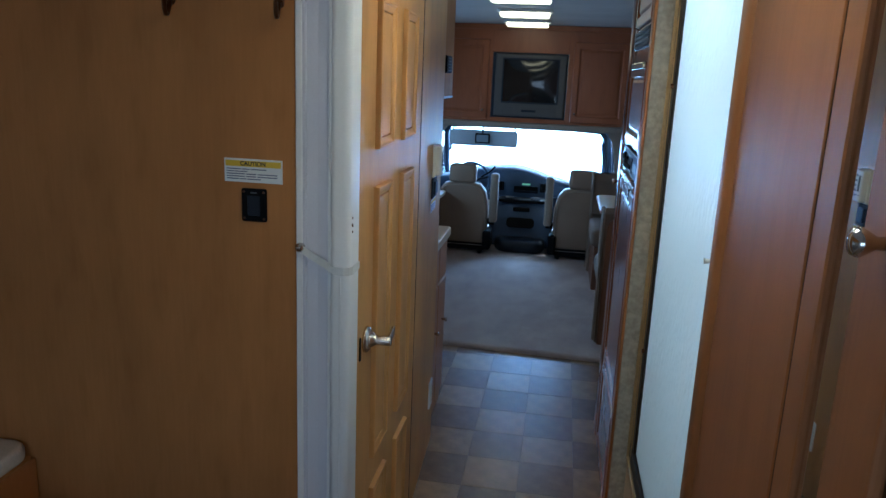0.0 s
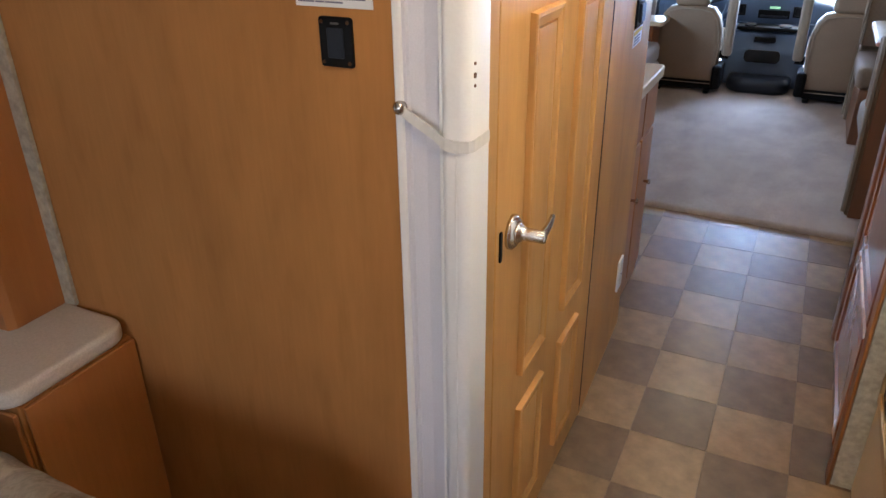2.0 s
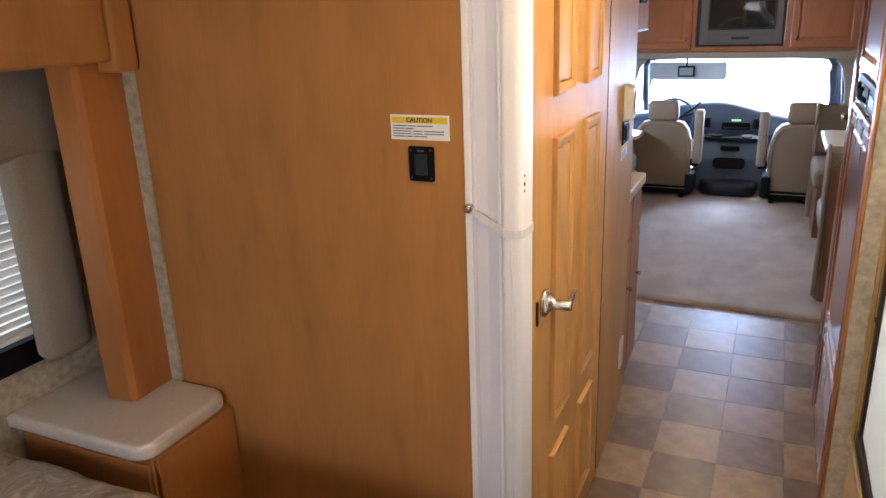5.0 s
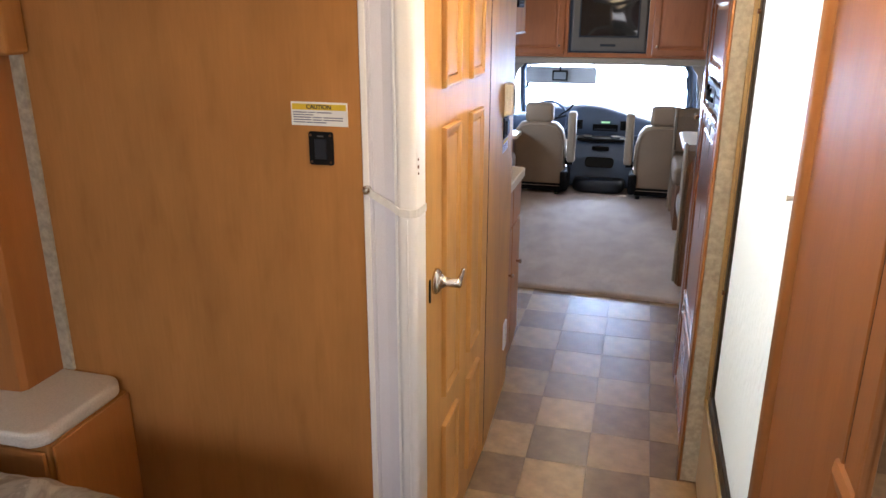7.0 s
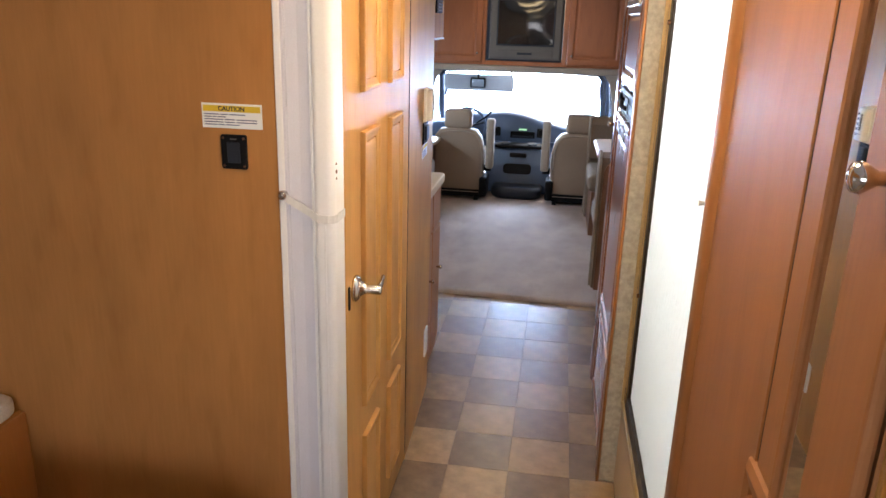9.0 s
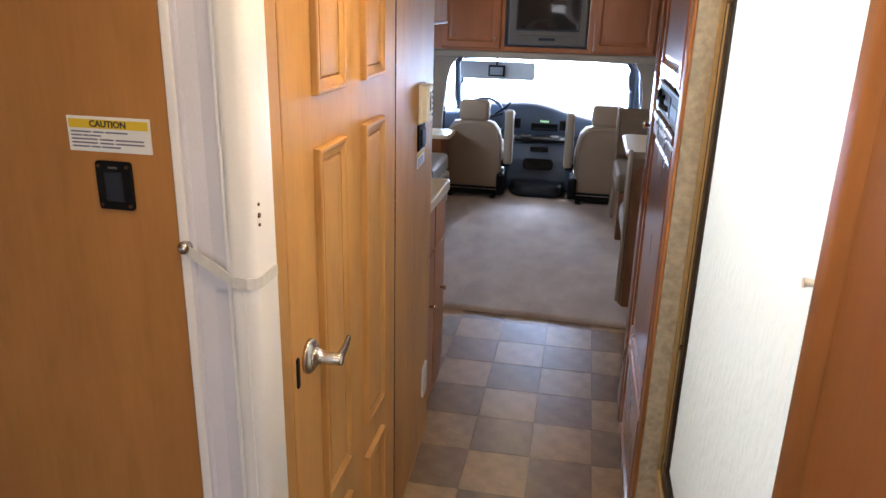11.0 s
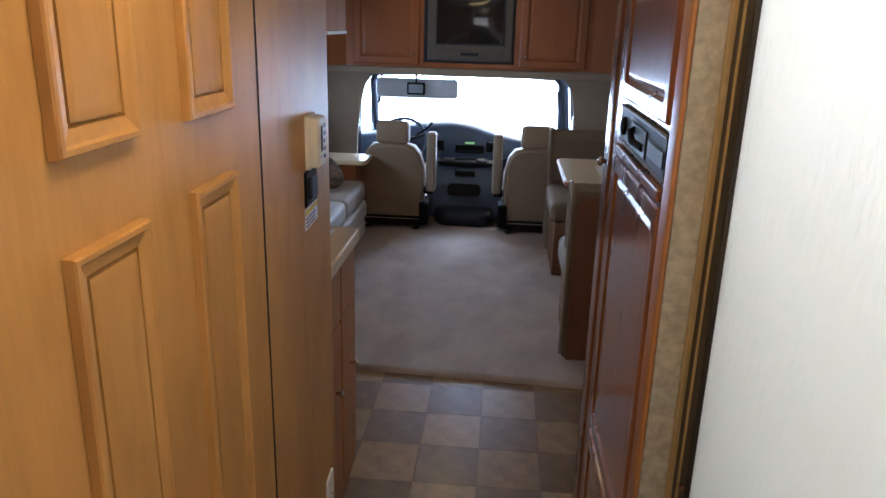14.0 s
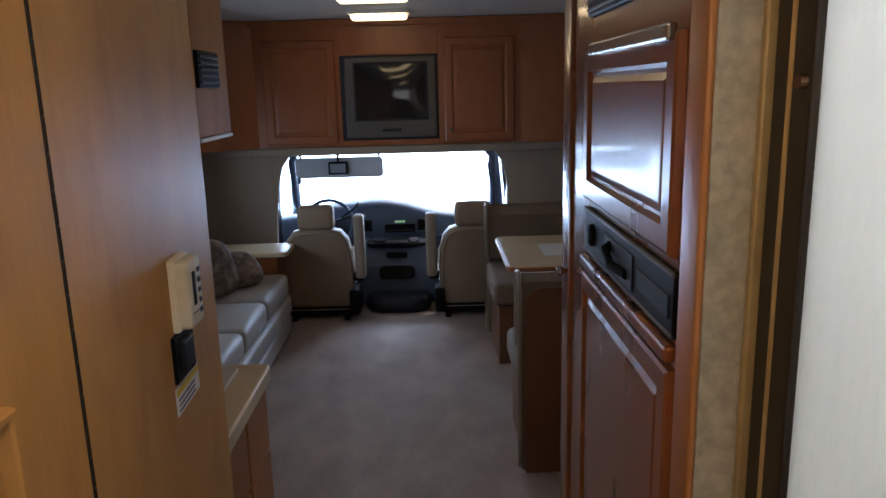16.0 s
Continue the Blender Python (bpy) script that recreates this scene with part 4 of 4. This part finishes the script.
for kx, kz in ((-0.13, 0.66), (-0.14, 0.60)):
    part("dash_knob", tube([(kx, 5.93, kz), (kx, 5.905, kz), (kx, 5.90, kz)], [0.014, 0.013, 0.009], 12), SILVER, dash)
part("radio_buttons", box(0.045, 0.255, 5.895, 5.902, 0.528, 0.545, 0.002), PLASTIC_DARK, dash)
part("trim_line", tube([(-0.30, 5.935, 0.49), (-0.05, 5.905, 0.475), (0.16, 5.897, 0.472), (0.36, 5.905, 0.478), (0.50, 5.93, 0.49)], 0.008, 6), PLASTIC_GREY, dash, smooth=True)
wheel = cab_thing("steering_wheel", (-0.40, 5.85, 0.6), "dark steering wheel behind the driver seat", "steering wheel")
wp = [(-0.40 + 0.19 * math.cos(a), 5.82 + 0.06 * math.sin(a), 0.62 + 0.175 * math.sin(a)) for a in [2 * math.pi * k / 24 for k in range(25)]]
part("rim", tube(wp, 0.014, 8, caps=False), PLASTIC_GREY, wheel, smooth=True)
part("hub", tube([(-0.40, 5.80, 0.62), (-0.40, 5.86, 0.61), (-0.40, 5.99, 0.56)], [0.06, 0.05, 0.03], 12), PLASTIC_DARK, wheel, smooth=True)
for a in (0.3, 2.84, 4.71):
    part("spoke", tube([(-0.40, 5.815, 0.62), (-0.40 + 0.19 * math.cos(a), 5.82 + 0.06 * math.sin(a), 0.62 + 0.175 * math.sin(a))], 0.012, 6), PLASTIC_DARK, wheel)
part("stalk", tube([(-0.30, 5.84, 0.66), (-0.2, 5.82, 0.73), (-0.16, 5.80, 0.78)], 0.008, 6), PLASTIC_BLACK, wheel)

eng = cab_thing("engine_cover", (0.13, 5.65, 0), "dark engine cover console with cup holders between the seats", "console")
ec = bmesh.new()
prof_e = [(5.98, 0.02), (5.98, 0.47), (5.78, 0.47), (5.70, 0.44), (5.62, 0.30), (5.60, 0.12), (5.60, 0.03)]
L_ = [ec.verts.new((-0.16 - 0.02 * k / 6, y, z)) for k, (y, z) in enumerate(prof_e)]
R_ = [ec.verts.new((0.42 + 0.03 * k / 6, y, z)) for k, (y, z) in enumerate(prof_e)]
for k in range(6):
    ec.faces.new((L_[k], L_[k + 1], R_[k + 1], R_[k]))
ec.faces.new((L_[6], L_[0], R_[0], R_[6]))
ec.faces.new(L_)
ec.faces.new(R_)
bmesh.ops.bevel(ec, geom=ec.edges[:], offset=0.018, segments=2, profile=0.5, affect='EDGES', clamp_overlap=True)
part("cover", ec, PLASTIC_GREY, eng, smooth=True)
part("cubby", slab(rounded(-0.005, 0.265, 0.225, 0.315, 0.035, 5), 0, 0.03, 0.004, 2, swap=lambda a, b, c: (a, 5.60 - c + (b - 0.235) * 0.5, b)), PLASTIC_BLACK, eng, "black storage cubby")
part("tray", slab(rounded(-0.10, 0.36, 5.66, 5.85, 0.04, 5), 0.455, 0.485, 0.01, 2), PLASTIC_BLACK, eng)
part("cup_holder", tube([(0.0, 5.72, 0.47), (0.0, 5.715, 0.498)], 0.045, 16), PLASTIC_BLACK, eng)
part("cup_holder", tube([(0.26, 5.72, 0.47), (0.26, 5.715, 0.498)], 0.045, 16), PLASTIC_BLACK, eng)
part("switch_row", box(0.05, 0.21, 5.63, 5.66, 0.375, 0.415, 0.006), PLASTIC_BLACK, eng)
part("foot_mat", slab(rounded(-0.10, 0.38, 5.34, 5.62, 0.14, 8, (1, 1, 0, 0)), 0.018, 0.135, 0.05, 4), PLASTIC_DARK, eng, "rounded dark foot of the cover", True)


def cab_seat(mirror):
    """Captain's seat seen from behind; mirror is 1 where the raised armrest is on +x."""
    s = thing("captain_seat", (0, 0, 0), "tan leatherette captain's seat with headrest and raised pale armrest", "seat", "cab seats")
    out = [(-0.220, 0.075), (0.220, 0.075), (0.235, 0.30), (0.228, 0.48), (0.205, 0.575), (0.16, 0.63), (0.08, 0.65), (-0.08, 0.65), (-0.16, 0.63), (-0.205, 0.575), (-0.228, 0.48), (-0.235, 0.30)]
    part("backrest", slab(out, 0, 0.16, 0.045, 4, swap=lambda a, b, c: (a, c + (b - 0.12) * -0.10, b)), LEATHER, s, smooth=True)
    part("seam", tube([(x * 0.93, -0.004 + (z - 0.12) * -0.10, 0.12 + (z - 0.12) * 0.95) for x, z in out[2:] + out[:3]], 0.004, 6), LEATHER_PALE, s)
    part("headrest", box(-0.122, 0.122, -0.05, 0.06, 0.640, 0.808, 0.035, 4), LEATHER, s, smooth=True)
    for px in (-0.05, 0.05):
        part("post", tube([(px, 0.01, 0.61), (px, 0.005, 0.66)], 0.007, 8), NICKEL, s)
    part("seat_cushion", box(-0.24, 0.24, 0.05, 0.53, 0.26, 0.42, 0.05, 4), LEATHER, s, smooth=True)
    part("pedestal", box(-0.215, 0.235, -0.0, 0.45, 0.03, 0.10, 0.012, 2), PLASTIC_BLACK, s, "black seat base")
    part("rail", box(-0.20, -0.16, -0.05, 0.50, 0.012, 0.035, 0.004), PLASTIC_BLACK, s)
    part("rail", box(0.16, 0.20, -0.05, 0.50, 0.012, 0.035, 0.004), PLASTIC_BLACK, s)
    ax = 0.285 * mirror
    part("armrest", box(ax - 0.035, ax + 0.035, -0.045, 0.05, 0.30, 0.738, 0.02, 3), LEATHER_PALE, s, "pale upright armrest", True)
    part("recliner", tube([(0.235 * mirror, 0.02, 0.30), (0.30 * mirror, 0.02, 0.30)], 0.03, 10), PLASTIC_BLACK, s)
    part("side_cover", box(0.20 * mirror, 0.27 * mirror, -0.03, 0.20, 0.04, 0.22, 0.02, 2), PLASTIC_BLACK, s)
    return s


s1 = cab_seat(1)
s1.location = (-0.385, 5.00, 0.018)
s2 = cab_seat(-1)
s2.location = (0.67, 5.00, 0.018)

# ---- sofa ----
sofa = thing("sofa", (-0.9, 3.86, 0), "grey-beige leatherette sofa along the side wall", "sofa")
part("base", box(-1.22, -0.575, 3.01, 4.67, 0.024, 0.20, 0.02, 3), SOFA_FABRIC, sofa)
part("front_roll", box(-0.62, -0.525, 3.02, 4.66, 0.06, 0.185, 0.03, 4), SOFA_FABRIC, sofa, smooth=True)
part("front_roll", box(-0.63, -0.515, 3.02, 4.66, 0.19, 0.315, 0.03, 4), SOFA_FABRIC, sofa, smooth=True)
for y0, y1 in ((3.02, 3.52), (3.53, 4.03), (4.04, 4.66)):
    part("seat_cushion", box(-1.10, -0.525, y0, y1, 0.31, 0.45, 0.04, 4), SOFA_FABRIC, sofa, smooth=True)
    part("back_cushion", box(-1.23, -1.03, y0, y1, 0.40, 0.80, 0.06, 4), SOFA_FABRIC, sofa, smooth=True)
ledge = thing("side_shelf", (-0.9, 4.76, 0), "cream-topped cherry shelf at the end of the sofa", "shelf")
part("body", box(-1.22, -0.60, 4.70, 4.96, 0.024, 0.545, 0.004), CHERRYSIDE, ledge)
part("top", slab(rounded(-1.23, -0.53, 4.68, 4.98, 0.04, 5, (0, 1, 1, 0)), 0.546, 0.58, 0.008, 2), LAMINATE, ledge, "cream laminate top")
DAMASK = plain("brown_damask", (0.20, 0.155, 0.12), 0.8, speck=0.6, scale=22, bumpy=0.3)


def throw_pillow(at, width, height, lean, turn, label):
    """A stuffed square pillow with drawn-out corners and a piped seam."""
    p = thing("throw_pillow", at, label, "pillow", "sofa pillows")
    squarish = lambda a: math.copysign(abs(a) ** 0.55, a)
    m = pose(*at, 0, lean, turn)
    pb = bmesh.new()
    bmesh.ops.create_uvsphere(pb, u_segments=24, v_segments=14, radius=1)
    for v in pb.verts:
        c = v.co
        v.co = Vector((0.065 * c.x * (1 + 0.5 * (1 - abs(c.x))), width * squarish(c.y), height * squarish(c.z)))
    bmesh.ops.transform(pb, verts=pb.verts[:], matrix=m)
    part("cushion", pb, DAMASK, p, smooth=True)
    ring = [m @ Vector((0, width * squarish(math.cos(k * math.tau / 40)), height * squarish(math.sin(k * math.tau / 40)))) for k in range(41)]
    part("seam", tube(ring, 0.006, 6), BOOTH_FABRIC, p, "brown piped seam")


throw_pillow((-0.90, 4.15, 0.60), 0.21, 0.17, -24, -35, "brown patterned throw pillow leaning on the sofa")
throw_pillow((-0.80, 4.38, 0.54), 0.17, 0.13, -58, -50, "brown patterned throw pillow slumped on the sofa seat")

# window treatment of the living area: wooden side strip
solo("window_side_trim", box(-1.245, -1.19, 2.35, 3.2, 0.9, 1.32, 0.006, 2), CHERRYSIDE, "cherry window side trim on the living wall", "trim", kind="structure")

# ---- dinette ----
tb = thing("dinette_table", (1.1, 3.82, 0), "cream laminate dinette table on a pedestal", "table")
part("tabletop", slab(rounded(0.75, 1.44, 3.44, 4.16, 0.05, 6, (1, 0, 0, 1)), 0.72, 0.75, 0.008, 2), LAMINATE, tb)
part("edge", slab(rounded(0.744, 1.44, 3.434, 4.166, 0.052, 6, (1, 0, 0, 1)), 0.725, 0.745, 0.003, 1), CHERRYSIDE, tb)
part("pedestal", tube([(1.1, 3.8, 0.03), (1.1, 3.8, 0.715)], 0.035, 14), NICKEL, tb)
part("foot", tube([(1.1, 3.8, 0.024), (1.1, 3.8, 0.04)], [0.14, 0.12], 18), NICKEL, tb)
solo("paper_sheet", box(0.95, 1.16, 3.64, 3.92, 0.7515, 0.753, 0), PAPER, "white paper sheet on the dinette table", "paper")


def booth(y_back, y_front, label):
    """Dinette bench; y_back is where its backrest stands."""
    sgn = 1 if y_front > y_back else -1
    b = thing("dinette_bench", (1.1, (y_back + y_front) / 2, 0), label, "bench", "dinette benches")
    x0 = 0.728
    y0, y1 = sorted((y_back + sgn * 0.03, y_front))
    part("base", box(x0 + 0.03, 1.44, y0, y1, 0.024, 0.36, 0.004), BENCHWOOD, b, "dark cherry bench base")
    part("seat_cushion", box(x0, 1.44, y0, y1, 0.36, 0.49, 0.035, 4), BOOTH_FABRIC, b, smooth=True)
    side = [(0.0, 0.03), (0.06, 0.03), (0.065, 0.5), (0.10, 0.53), (0.10, 0.80), (0.08, 0.85), (0.03, 0.86), (0.0, 0.83)]
    part("backrest", slab([(y_back + sgn * a, z) for a, z in side], x0 + 0.01, 1.44, 0.012, 2, swap=lambda a, c, d: (d, a, c)), BOOTH_FABRIC, b)
    panel = slab(rounded(x0 + 0.028, 1.44, 0.024, 0.81, 0.07, 6, (0, 0, 0, 1)), *sorted((y_back - sgn * 0.014, y_back - sgn * 0.001)), 0.003, 2, swap=lambda a, c, d: (a, d, c))
    bmesh.ops.recalc_face_normals(panel, faces=panel.faces[:])
    part("back_panel", panel, BENCHWOOD, b, "dark cherry back panel")
    part("piping", tube([(x0 + 0.004, y_back + sgn * a, z) for a, z in ((0.0, 0.05), (0.0, 0.80), (0.03, 0.862), (0.085, 0.855), (0.105, 0.80), (0.105, 0.54))], 0.010, 6), LEATHER_PALE, b, "pale piping")
    return b


booth(2.87, 3.37, "brown upholstered dinette bench with cherry panel and pale piping")
booth(4.67, 4.07, "brown upholstered dinette bench facing the rear")

# entry door on the living side wall
ent = thing("door_2", (WALL_R - 0.01, 2.5, 0), "white entry door with a window beside the dinette", "door", kind="structure")
part("frame", wall_with_opening(WALL_R - 0.012, WALL_R - 0.002, 2.12, 2.88, 0.02, 1.95, 2.25, 2.75, 1.05, 1.65), PLASTIC_CREAM, ent)
pane = part("pane", box(WALL_R + 0.01, WALL_R + 0.014, 2.25, 2.75, 1.05, 1.65, 0), CLEAR, ent)
pane.visible_shadow = False
part("handle", box(WALL_R - 0.04, WALL_R - 0.012, 2.17, 2.22, 0.92, 1.0, 0.008, 2), PLASTIC_BLACK, ent)

# ---- bedroom: nightstand, slide-out trim, window, bed ----
ns = thing("nightstand", (-0.95, -0.15, 0), "maple nightstand built in against the partition", "nightstand")
part("body", box(-1.203, -0.766, -0.272, -0.003, 0, 0.634, 0.003), MAPLE, ns)
part("door", box(-1.18, -0.770, -0.283, -0.273, 0.05, 0.618, 0.003), TRIMWOOD, ns)
part("end_panel", box(-0.7595, -0.752, -0.268, -0.006, 0.01, 0.632, 0.002), TRIMWOOD, ns)
part("top", slab(rounded(-1.203, -0.756, -0.302, -0.003, 0.050, 8, (0, 1, 1, 0)), 0.635, 0.675, 0.012, 3), SOLID_SURFACE, ns, "speckled beige solid-surface top with rounded corners")
structure("trim_slide_pillar", slab([(-0.942, -0.012), (-0.942, -0.128), (-0.952, -0.144), (-1.02, -0.150), (-1.02, -0.012)], 0.675, 1.502, 0.003, 2), TRIMWOOD, "maple slide-out pillar trim")
structure("wall_slide_return", box(-1.02, -0.911, -0.011, -0.001, 0.675, 1.50, 0.001), WALLPAPER, "mottled grey-green wallpapered return")
structure("trim_slide_header", box(-1.02, -0.892, -2.2, -0.076, 1.503, CEIL - 0.004, 0.010, 3), MAPLE, "maple slide-out valance")
structure("trim_slide_end", box(-1.02, -0.886, -0.075, -0.004, 1.478, CEIL - 0.004, 0.012, 3), MAPLE, "maple end block of the slide-out valance")

win = thing("window_1", (BED_L, -0.7, 0.74), "bedroom side window with white mini blinds in a dark frame", "window", kind="structure")
wframe = wall_with_opening(BED_L - 0.04, BED_L + 0.010, -1.25, -0.03, 0.77, 1.45, -1.21, -0.065, 0.835, 1.41)
part("window_frame", wframe, PLASTIC_BLACK, win, "dark window frame")
pn = part("pane", box(BED_L - 0.02, BED_L - 0.016, -1.21, -0.065, 0.83, 1.395, 0), CLEAR, win)
pn.visible_shadow = False
for k in range(24):
    z = 0.875 + k * 0.0215
    sl = box(BED_L + 0.012, BED_L + 0.034, -1.20, -0.068, -0.0006, 0.0006, 0)
    for v in sl.verts:
        v.co = Vector((v.co.x, v.co.y, z + v.co.z + (v.co.x - BED_L - 0.023) * 1.1))
    part("blind_slat", sl, BLIND, win)
part("bottom_rail", box(BED_L + 0.012, BED_L + 0.034, -1.20, -0.068, 0.856, 0.868, 0.003), BLIND, win)
for ly in (-1.0, -0.4):
    part("cord", tube([(BED_L + 0.036, ly, 0.86), (BED_L + 0.036, ly, 1.39)], 0.0012, 5), BLIND, win)
vl = thing("window_valance", (-1.15, -0.7, 0.76), "padded taupe fabric window valance with side legs", "valance")
part("leg", box(BED_L + 0.038, -1.10, -0.225, -0.085, 0.79, 1.51, 0.03, 4), SHADE_FABRIC, vl, smooth=True)
part("leg", box(BED_L + 0.038, -1.10, -1.36, -1.22, 0.76, 1.51, 0.03, 4), SHADE_FABRIC, vl, smooth=True)
part("head", box(BED_L + 0.038, -1.095, -1.37, -0.04, 1.29, 1.52, 0.03, 4), SHADE_FABRIC, vl, smooth=True)

bed = thing("bed", (-0.6, -1.3, 0), "double bed with a leaf-print beige and brown bedspread", "bed")
part("bed_base", box(-1.20, -0.12, -2.15, -0.42, 0, 0.34, 0.01), TRIMWOOD, bed)
bs = bmesh.new()
nb = 70
rows_ = []
for j in range(nb + 1):
    r_ = []
    for i in range(nb + 1):
        x = -1.20 + 1.14 * i / nb
        y = -2.2 + 1.875 * j / nb
        ex = min(1, (-0.06 - x) / 0.07)
        ey = min(1, (-0.325 - y) / 0.06)
        drop = 0.16 * (1 - math.sqrt(max(0, 1 - (1 - max(ex, 0)) ** 2))) + 0.10 * (1 - math.sqrt(max(0, 1 - (1 - max(ey, 0)) ** 2)))
        z = 0.625 - drop + 0.012 * noise_lib.noise(Vector((x * 7, y * 7, 1))) + 0.006 * noise_lib.noise(Vector((x * 21, y * 17, 4)))
        r_.append(bs.verts.new((x, y, z)))
    rows_.append(r_)
for j in range(nb):
    for i in range(nb):
        bs.faces.new((rows_[j][i], rows_[j][i + 1], rows_[j + 1][i + 1], rows_[j + 1][i]))
edge = [e for e in bs.edges if len(e.link_faces) == 1]
ex_ = bmesh.ops.extrude_edge_only(bs, edges=edge)
for v in [q for q in ex_["geom"] if isinstance(q, bmesh.types.BMVert)]:
    v.co.z = 0.20
part("bedspread", bs, BEDSPREAD, bed, "leaf-print quilted bedspread", True)

# unseen rear window, added as the opening for the rear fill light
rw = thing("window_2", (0.1, REAR, 0.9), "unseen rear bedroom window added for the fill light", "window", kind="structure")
part("window_frame", box(-0.62, 0.82, REAR - 0.03, REAR + 0.01, 0.87, 0.91, 0.003, into=box(-0.62, 0.82, REAR - 0.03, REAR + 0.01, 1.59, 1.63, 0.003)), PLASTIC_BLACK, rw)
rp = part("pane", box(-0.6, 0.8, REAR - 0.04, REAR - 0.036, 0.9, 1.6, 0), CLEAR, rw)
rp.visible_shadow = False

# ---- floor tiles ----
TS = 0.222
tiles = []
for m in (TILE_TAN, TILE_GREY):
    bm = box(0.0006, TS - 0.0006, 0.0006, 0.2354, -0.004, 0.0, 0.0007)
    me = bpy.data.meshes.new("tile")
    bm.to_mesh(me)
    bm.free()
    me.materials.append(m)
    tiles.append(me)
for i in range(-2, 4):
    for j in range(-8, 7):
        x0, y0 = 0.161 + i * TS, 1.151 + j * 0.236
        if x0 > 0.80:
            continue
        t_ = new("tile", tiles[(i + j) % 2])
        t_.location = (x0, y0, 0)
        t_.parent = floor
